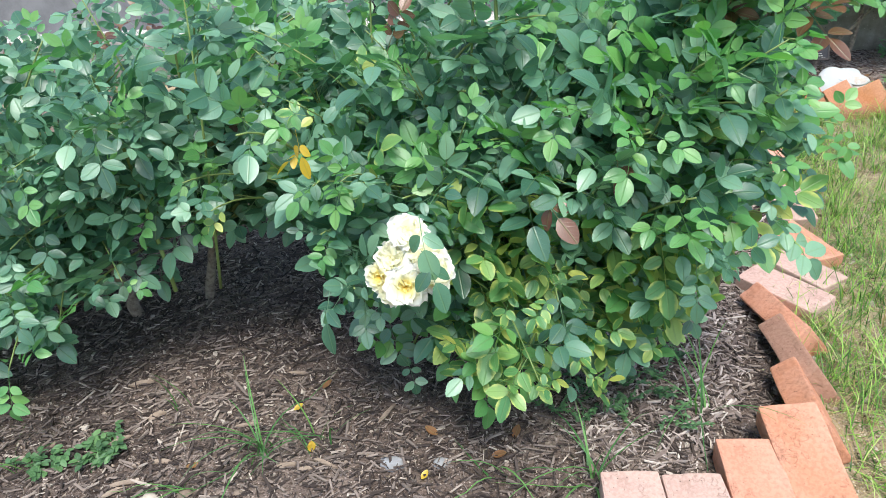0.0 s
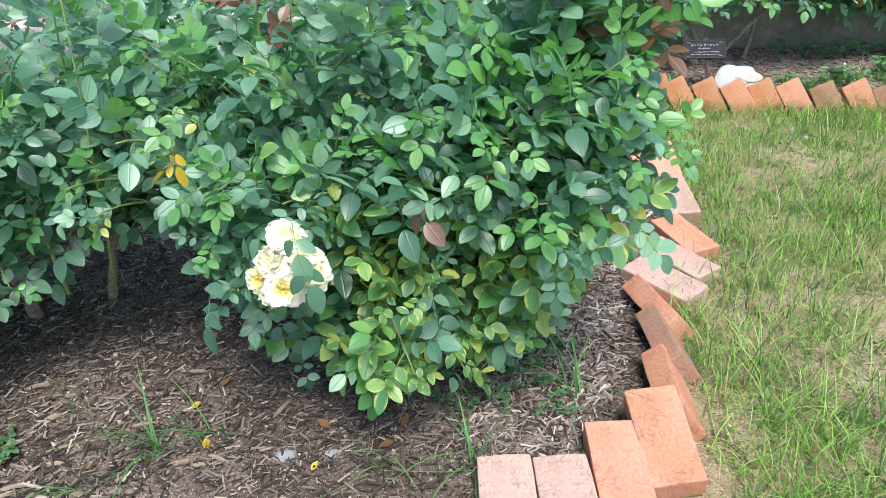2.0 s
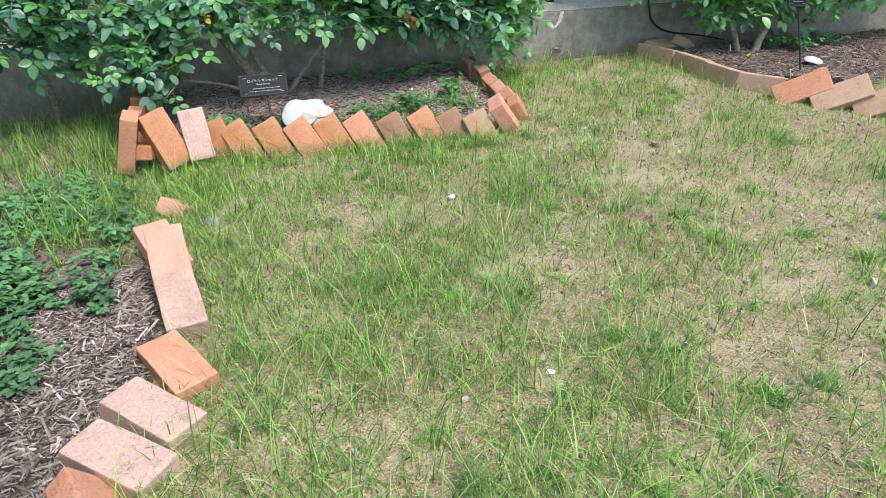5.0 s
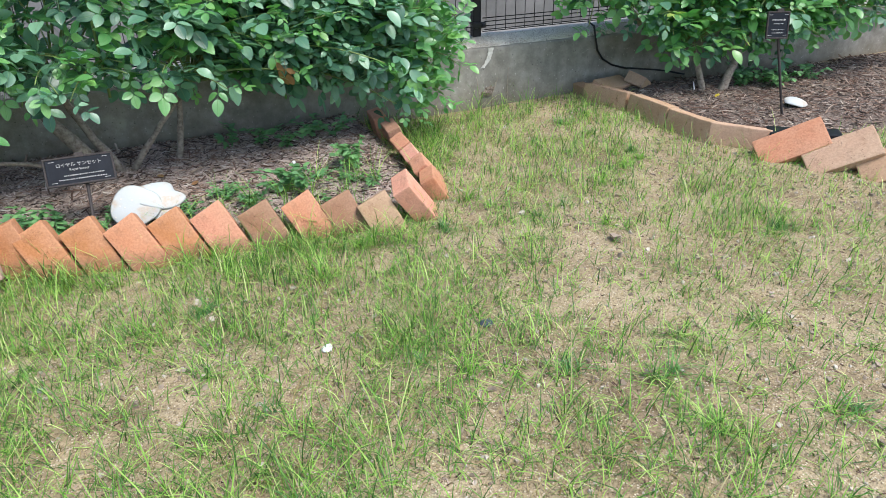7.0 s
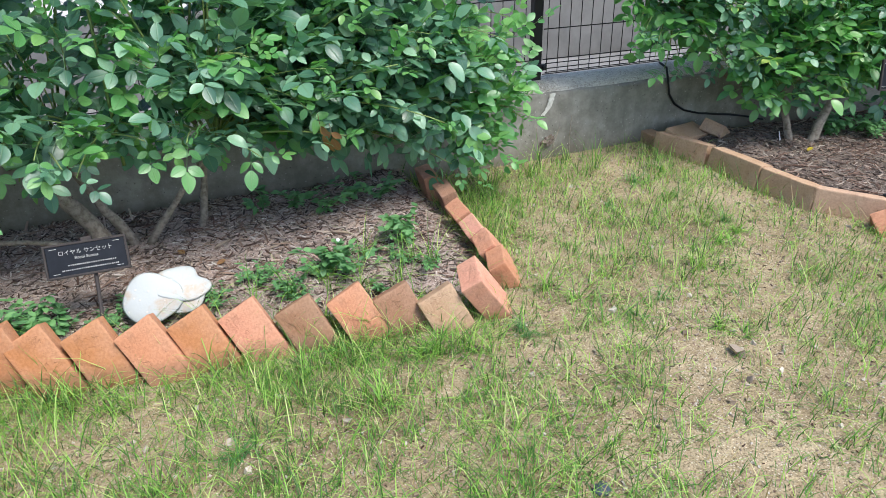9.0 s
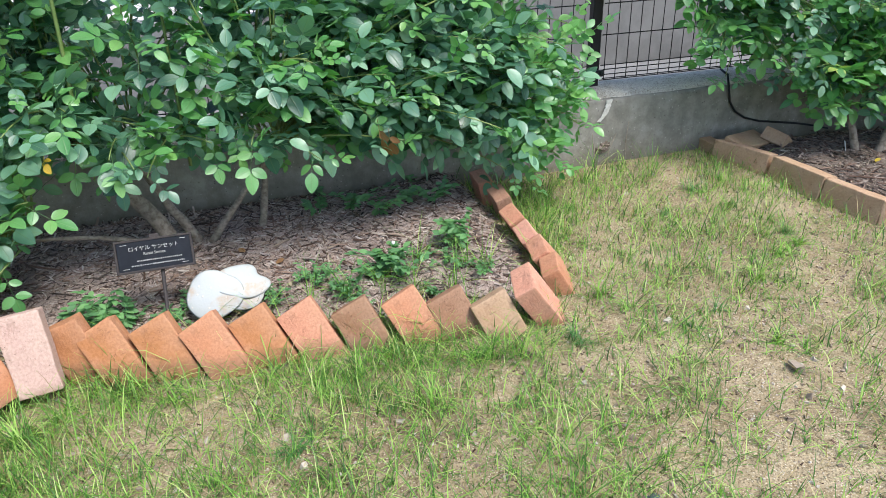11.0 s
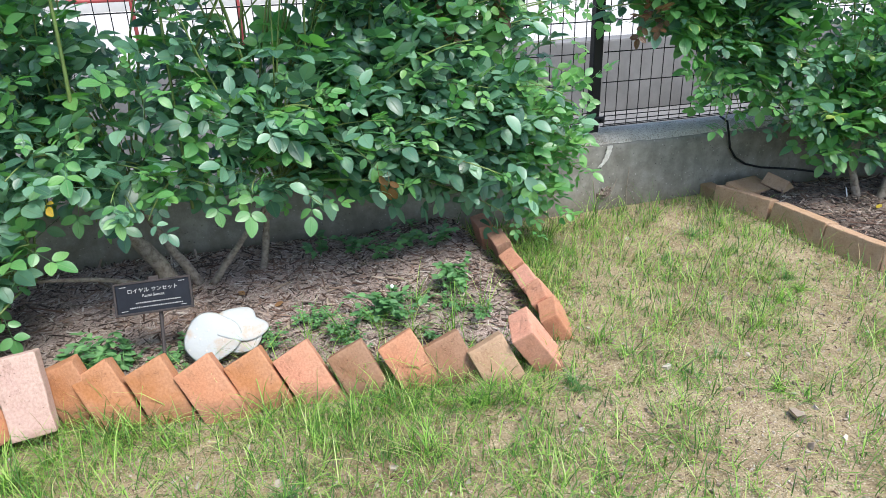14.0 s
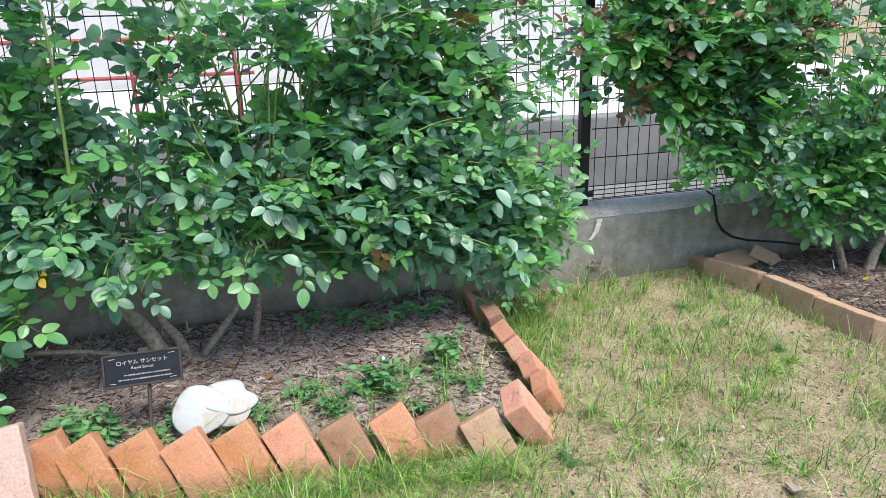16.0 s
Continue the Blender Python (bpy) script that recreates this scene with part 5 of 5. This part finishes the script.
def mulch(poly, count, x0, x1, y0, y1, label, material=None, coarse=1.0, lift=0.006):
    x, y = scatter(poly, count, x0, x1, y0, y1, 0.012)
    n = len(x)
    long = (rng.gamma(2.0, 0.0068, n) + 0.004) * coarse * np.where(rng.random(n) < 0.03, 1.9, 1.0)
    tagged(chips("bark_mulch", x, y, long, np.clip(long * rng.uniform(0.05, 0.19, n), 0.0010, 0.0065), rng.uniform(0.0008, 0.003, n), material or MULCH, lift, 0.20), label, "bark mulch", kind="stuff")


mulch(BED_FRONT, 38000, -0.45, 1.90, 1.3, 2.85, "brown shredded bark mulch under the rose bushes", lift=0.011)
# paler chips on that strip, likewise brightened against the bush's shade
mulch(DRY, 16000, 1.1, 1.85, 1.4, 2.95, "dry greyish bark mulch beside the brick edge", MULCH_GREY, 1.2, 0.013)
mulch(BARE, 5000, 0.7, 1.8, 2.95, 4.7, "thin scatter of bark chips on bare soil")
mulch(BED_BACK, 17000, 1.7, 3.5, 3.5, 4.8, "greyish shredded bark mulch in the wall bed", MULCH_GREY, 1.15)
mulch(BED_BACK, 3800, 1.7, 3.5, 3.5, 4.8, "coarse reddish bark pieces in the wall bed", MULCH_RED, 2.1)
mulch(BED_SIDE, 15000, 4.45, 6.4, 2.9, 4.55, "dark brown bark mulch in the side bed")
mulch(BED_SIDE, 7000, 4.45, 6.4, 2.9, 4.55, "coarse reddish bark pieces in the side bed", MULCH_RED, 1.9)

x, y = rng.uniform(1.7, 5.2, 12000), rng.uniform(1.2, 4.5, 12000)
k = on_lawn(x, y)
x, y = x[k], y[k]
s = rng.gamma(2, 0.0015, len(x)) + 0.0016
tagged(chips("grit", x, y, s * 1.2, s, s * 0.8, PEBBLE, -0.001, 0.4, 0.1), "small pale grit on the sandy lawn", "grit", kind="stuff")
x, y = rng.uniform(1.7, 5.2, 14000), rng.uniform(1.2, 4.5, 14000)
k = on_lawn(x, y)
x, y = x[k], y[k]
s = np.minimum(rng.gamma(2, 0.0030, len(x)) + 0.0025, 0.016)
tagged(chips("litter", x, y, s, np.clip(s * 0.3, 0.001, 0.004), np.full(len(x), 0.0015), MULCH_RED, 0.0, 0.25), "dark plant litter scattered on the lawn", "litter", kind="stuff")
x, y = scatter(BED_FRONT, 3200, -0.4, 1.85, 1.3, 2.6)
s = rng.gamma(2, 0.0011, len(x)) + 0.0016
tagged(chips("grit", x, y, s * 1.2, s, s * 0.8, PEBBLE, 0.008, 0.4, 0.1), "small stones among the bark mulch", "grit", kind="stuff")

for x, y, s, squash in ((0.872, 1.530, 0.026, 0.7), (0.965, 1.535, 0.020, 0.7), (2.03, 3.21, 0.032, 0.55), (3.19, 2.94, 0.020, 0.5), (2.817, 3.042, 0.017, 0.5), (2.21, 3.21, 0.012, 0.5), (2.646, 2.074, 0.011, 0.5)):
    bm = bmesh.new()
    bmesh.ops.create_icosphere(bm, subdivisions=3, radius=1)
    for v in bm.verts:
        v.co = Vector((v.co.x * s, v.co.y * s * 0.75, v.co.z * s * squash * 0.6)) * (1 + 0.35 * noise.noise(v.co * 1.6 + Vector((x * 9, 0, 0))))
    st = new("stone", bm_mesh("stone", bm, SLATE if x == 3.19 else QUARTZ if x in (2.817, 2.646) else STONE, True))
    st.location, st.rotation_euler = (x, y, float(height(x, y)) + s * 0.12), (0, 0, x * 7)
    tagged(st, "small dark blue slate stone on the lawn" if x == 3.19 else "small white stone shard on the lawn" if x in (2.817, 2.646) else "small grey stone on the soil", "stone")


# ---- tufts and weeds ----
def tuft(x, y, count, long, spread, label, material=SEDGE, width=0.005):
    xs, ys = x + rng.normal(0, 0.012, count), y + rng.normal(0, 0.012, count)
    ob = blades("grass_tuft", xs, ys, rng.uniform(0.5, 1.0, count) * long, rng.uniform(0.7, 1.1, count) * width, rng.uniform(0.05, spread, count), rng.uniform(0.3, 0.95, count), [material], np.zeros(count, int), 7, 0.004)
    return tagged(ob, label, "grass tuft", group="grass tufts")


for x, y, c, long, spread in ((0.40, 1.55, 16, 0.22, 0.7), (0.52, 1.56, 9, 0.18, 0.6), (1.115, 1.45, 14, 0.24, 0.8), (0.16, 1.70, 3, 0.18, 0.2), (1.36, 1.62, 12, 0.24, 0.7), (-0.12, 1.50, 4, 0.14, 0.6), (0.28, 1.44, 5, 0.16, 0.8), (0.93, 1.46, 5, 0.16, 0.8)):
    tuft(*near(x, y), c, long, spread, "long green grass tuft growing through bark mulch")
for x, y, c, long, spread in ((2.02, 3.70, 70, 0.14, 0.7), (1.96, 3.55, 50, 0.13, 0.8), (2.10, 3.75, 50, 0.12, 0.7), (1.63, 3.42, 50, 0.17, 0.9), (1.54, 3.66, 44, 0.15, 0.9), (1.42, 4.25, 34, 0.16, 0.6), (1.30, 4.05, 30, 0.16, 0.7), (3.52, 3.62, 40, 0.10, 0.7), (3.56, 3.53, 30, 0.09, 0.8), (2.02, 3.0, 40, 0.13, 0.8), (2.06, 2.66, 34, 0.10, 0.7), (2.02, 2.12, 24, 0.17, 0.5), (1.88, 1.82, 24, 0.2, 0.5), (1.84, 1.62, 24, 0.2, 0.5), (3.40, 2.40, 40, 0.09, 0.8), (3.75, 2.62, 30, 0.10, 0.8), (2.92, 3.40, 26, 0.12, 0.6), (3.75, 4.35, 26, 0.16, 0.4), (3.95, 4.38, 22, 0.18, 0.4), (4.2, 4.3, 26, 0.18, 0.4), (4.02, 4.42, 16, 0.2, 0.3)):
    tuft(x, y, c, long, spread, "clump of taller lawn grass", GRASS, 0.0032)

q = random.Random(41)
for i in range(26):
    tuft(q.uniform(1.22, 1.76), q.uniform(2.9, 4.1), q.randrange(16, 36), q.uniform(0.09, 0.15), 0.8, "clump of rough grass among weeds", GRASS, 0.0034)
for i in range(80):
    x, y = q.uniform(1.95, 4.5), q.uniform(1.6, 4.2)
    if on_lawn(np.array([x]), np.array([y]))[0]:
        tuft(x, y, q.randrange(18, 40), q.uniform(0.045, 0.085), 0.95, "low spreading rosette of green lawn grass", SEDGE if i % 2 else GRASS, 0.0034)


def weed(x, y, stems, size, leaf_size, seed, label, name="weed", material=WEED, climb=0.6):
    """A low weed: short stems with small paired leaves, all one plant."""
    q = random.Random(seed)
    V, Q, T, U, base = [], [], [], [], 0
    g = float(height(x, y))
    for s in range(stems):
        a = q.uniform(0, 6.28)
        run = size * q.uniform(0.4, 1.0)
        for k in range(5):
            r = run * (k + 1) / 5
            px, py = math.cos(a + 0.2 * k) * r, math.sin(a + 0.2 * k) * r
            pz = size * climb * math.sin(1.4 * (k + 1) / 5) * q.uniform(0.7, 1.1) + 0.006
            for side in (-1, 1, 0) if k == 4 else (-1, 1):
                ln = leaf_size * q.uniform(0.7, 1.15)
                v, qd, tr, uv = leaflet(ln, ln * 0.6, 0.2, 0.15)
                m = pose(px, py, pz, q.uniform(-25, 25), q.uniform(-30, 20), math.degrees(a) + 65 * side + q.uniform(-25, 25))
                V.append(turned(v, m)), Q.append(qd + base), T.append(tr + base), U.append(uv)
                base += len(v)
        pts = [(math.cos(a + 0.2 * k) * run * (k + 1) / 5, math.sin(a + 0.2 * k) * run * (k + 1) / 5, size * climb * math.sin(1.4 * (k + 1) / 5) * 0.9 + 0.004) for k in range(5)]
        tv, tf = tube([(0, 0, -0.01)] + pts, [0.0014] * 6, 4)
        tv = np.array([tuple(p) for p in tv])
        V.append(tv), Q.append(np.array(tf) + base), U.append(np.tile((0.5, 0.3, 0), (len(tv), 1)))
        base += len(tv)
    ob = new(name, quick_mesh(name, np.concatenate(V), [np.concatenate(Q), np.concatenate(T)], [material], uv=np.concatenate(U)))
    ob.location = (x, y, g)
    return tagged(ob, label, "weed", group="weeds")


q = random.Random(5)
for i in range(16):
    weed(2.16 + 0.36 * q.random(), 3.93 + 0.16 * q.random(), 6, 0.055, 0.017, i, "small fleshy-leaved weed among the bricks", climb=0.5)
for i in range(22):
    weed(2.66 + 0.62 * q.random(), 3.83 + 0.24 * q.random(), 5, 0.055, 0.013, 30 + i, "low green weed behind the brick edge")
for i, (x, y) in enumerate(((2.21, 4.12), (2.25, 4.06), (2.17, 4.08), (3.02, 4.03), (2.96, 3.98), (3.04, 3.96), (3.26, 4.02), (3.22, 4.40), (3.30, 4.36), (3.10, 4.36), (3.28, 4.10), (3.02, 4.44), (2.90, 4.45))):
    weed(x, y, 5, 0.075, 0.029, 60 + i, "leafy young weed growing through mulch", climb=1.0)
for i in range(48):
    weed(1.20 + 0.56 * q.random(), 2.62 + 1.15 * q.random(), 6, 0.09, 0.025, 90 + i, "low clover-like weed on bare soil", material=WEED if i % 3 else WEED_DARK, climb=0.7)
for i in range(30):
    weed(1.22 + 0.50 * q.random(), 2.42 + 0.60 * q.random(), 6, 0.085, 0.022, 220 + i, "low leafy weed on dry soil", material=WEED_DARK if i % 2 else WEED, climb=0.5)
for i in range(12):
    weed(*near(0.95 + 0.4 * q.random(), 1.58 + 0.25 * q.random()), 5, 0.05, 0.011, 140 + i, "fine-leaved weed under the rose bush", material=WEED_DARK, climb=0.8)
for i in range(6):
    weed(*near(-0.20 + 0.24 * q.random(), 1.46 + 0.14 * q.random()), 4, 0.045, 0.018, 160 + i, "dark clover patch on bark mulch", material=WEED_DARK, climb=0.5)
for i in range(8):
    weed(5.25 + 0.5 * q.random(), 3.9 + 0.3 * q.random(), 6, 0.07, 0.03, 180 + i, "leafy weed in the side bed", climb=0.9)

v, f = cap_mesh(0.0055, 0.006, 0.004, 1)
for x, y, z in ((3.035, 4.015, 0.098),):
    fl = new("white_flower", mesh("white_flower", v, f, PLASTIC, True))
    fl.matrix_basis = pose(x, y, z, 60, 10, 0)
    tagged(fl, "small white flower on a weed", "flower")

# ---- loose bits on the beds ----
def fallen_leaf(x, y, size, turn, material, label):
    v, qd, tr, uv = leaflet(size, size * 0.62, 0.35, -0.25, 0.5, True)
    ob = new("fallen_leaf", quick_mesh("fallen_leaf", v, [qd, tr], [material], uv=uv))
    ob.matrix_basis = pose(x, y, float(height(x, y)) + 0.012, q.uniform(-15, 15), q.uniform(-12, 12), turn)
    return tagged(ob, label, "fallen leaf", group="fallen leaves")


for x, y, size, turn in ((0.633, 1.670, 0.022, 40), (0.707, 1.548, 0.026, 100), (0.701, 1.406, 0.026, 20), (0.936, 1.485, 0.020, 60), (2.66, 4.02, 0.022, 80), (4.98, 3.95, 0.03, 10)):
    fallen_leaf(x, y, size, turn, LEAF_GOLD, "fallen pale yellow leaf on bark mulch")
for x, y, size, turn in ((0.677, 1.740, 0.028, 60), (0.95, 1.60, 0.03, 150), (1.06, 1.55, 0.028, 10), (1.10, 1.60, 0.03, 70), (0.50, 1.50, 0.026, 200), (2.70, 4.18, 0.03, 30), (2.62, 4.28, 0.03, 120), (3.0, 4.12, 0.03, 70)):
    fallen_leaf(x, y, size, turn, LEAF_DEAD, "curled brown dead leaf on bark mulch")


def wood_chip(x, y, long, wide, turn, seed, label):
    """A flat splinter of wood with torn ends and a slight bow."""
    w = random.Random(seed)
    V, F = [], []
    for i in range(9):
        s = i / 8
        half = wide / 2 * min(1, 4 * s + 0.15, 4 * (1 - s) + 0.2) * w.uniform(0.85, 1.1)
        mid, up = 0.1 * wide * math.sin(5 * s + seed), 0.05 * long * math.sin(math.pi * s)
        V += [((s - 0.5) * long, mid - half, up), ((s - 0.5) * long, mid + half, up + 0.001), ((s - 0.5) * long, mid + half * 0.9, up + 0.004), ((s - 0.5) * long, mid - half * 0.9, up + 0.0035)]
    for i in range(8):
        for j in range(4):
            a, b = 4 * i + j, 4 * i + (j + 1) % 4
            F.append((a, b, b + 4, a + 4))
    F += [(3, 2, 1, 0), (32, 33, 34, 35)]
    ob = new("wood_chip", mesh("wood_chip", V, F, WOOD))
    ob.matrix_basis = pose(x, y, float(height(x, y)) + 0.008, w.uniform(-8, 8), w.uniform(-6, 6), turn)
    return tagged(ob, label, "wood chip", group="large wood chips")


WOOD = plain_material("weathered_wood", (0.33, 0.26, 0.20), 0.9, 0.15, 0.9, 45, 0.0, (0.35, 0.32, 0.30))
for i, (x, y, long, wide, turn) in enumerate(((0.339, 1.640, 0.045, 0.018, 60), (0.670, 1.511, 0.040, 0.012, 20), (0.710, 1.506, 0.034, 0.011, 15), (0.838, 1.667, 0.075, 0.009, 70), (0.371, 1.444, 0.060, 0.010, 15),
                                              (0.364, 1.424, 0.045, 0.009, 40), (0.418, 1.502, 0.045, 0.011, 5), (0.741, 1.521, 0.070, 0.008, -25), (0.55, 1.62, 0.05, 0.008, 12), (0.60, 1.80, 0.05, 0.010, -10),
                                              (0.30, 1.56, 0.05, 0.008, 30), (0.24, 1.75, 0.06, 0.012, 10), (2.72, 4.06, 0.055, 0.012, 80), (2.80, 4.10, 0.09, 0.010, -20), (2.74, 4.30, 0.07, 0.009, 30), (2.64, 3.98, 0.05, 0.011, 70), (2.90, 4.22, 0.06, 0.010, 10), (3.1, 4.2, 0.07, 0.010, -40))):
    wood_chip(x, y, long, wide, turn, i, "large torn splinter of pale brown wood on mulch")

for x, y, s in ((0.440, 1.411, 0.020), (0.503, 1.426, 0.018), (0.864, 1.400, 0.012), (0.60, 1.44, 0.010)):
    bm = bmesh.new()
    bmesh.ops.create_icosphere(bm, subdivisions=3, radius=1)
    for v in bm.verts:
        v.co = Vector((v.co.x * s, v.co.y * s * 0.8, v.co.z * s * 0.5)) * (1 + 0.35 * noise.noise(v.co * 1.6 + Vector((x * 9, 0, 0))))
    st = new("stone", bm_mesh("stone", bm, PEBBLE, True))
    st.location = (x, y, float(height(x, y)) + 0.008)
    tagged(st, "small brownish stone in the bark mulch", "stone")

# wispy grass along the wall bed's edge and in it
for i, ((x0, y0), (x1, y1)) in enumerate(zip(ROW, ROW[1:] + [(3.33, 3.62)])):
    for s in (0.1, 0.4, 0.75):
        x, y = x0 + (x1 - x0) * s, y0 + (y1 - y0) * s - 0.155
        tuft(x - 0.05 + q.uniform(-0.02, 0.02), y + q.uniform(-0.02, 0.03), q.randrange(6, 26), q.uniform(0.10, 0.17), 0.8, "grass growing up against the leaning bricks", GRASS, 0.0032)
for x, y, c in ((2.76, 3.95, 12), (2.86, 3.93, 14), (2.97, 3.92, 16), (3.06, 3.88, 16), (3.16, 3.84, 16), (3.22, 3.93, 14), (3.28, 3.86, 14), (2.62, 3.91, 8), (3.12, 4.02, 10), (2.45, 3.95, 6)):
    tuft(x, y, c + 10, 0.17, 0.6, "wispy grass and weeds behind the brick edge", GRASS, 0.0028)

# broken hole at the wall's foot, with dry stems
bm = bmesh.new()
bmesh.ops.create_icosphere(bm, subdivisions=3, radius=1)
for v in bm.verts:
    v.co = Vector((v.co.x * 0.034, v.co.y * 0.012, v.co.z * 0.018)) * (1 + 0.7 * noise.noise(v.co * 1.9))
part("broken_hole", bm_mesh("broken_hole", bm, SOIL), wall, "dark broken hole filled with soil", pose(0.02, -0.002, 0.075, 0, -20, 0))
stems = tagged(new("dry_stems"), "dead dark plant stems standing at the wall", "dead plant")
stems.location = (4.10, 4.46, float(height(4.10, 4.46)))
for dx, h, lean in ((-0.05, 0.17, -0.03), (0.0, 0.15, 0.035), (0.09, 0.19, 0.0)):
    part("stem", mesh("stem", *tube([(dx, 0, -0.01), (dx + lean * 0.3, 0.008, h * 0.5), (dx + lean, 0, h)], [0.0028, 0.0022, 0.0012], 6), BARK, True), stems)
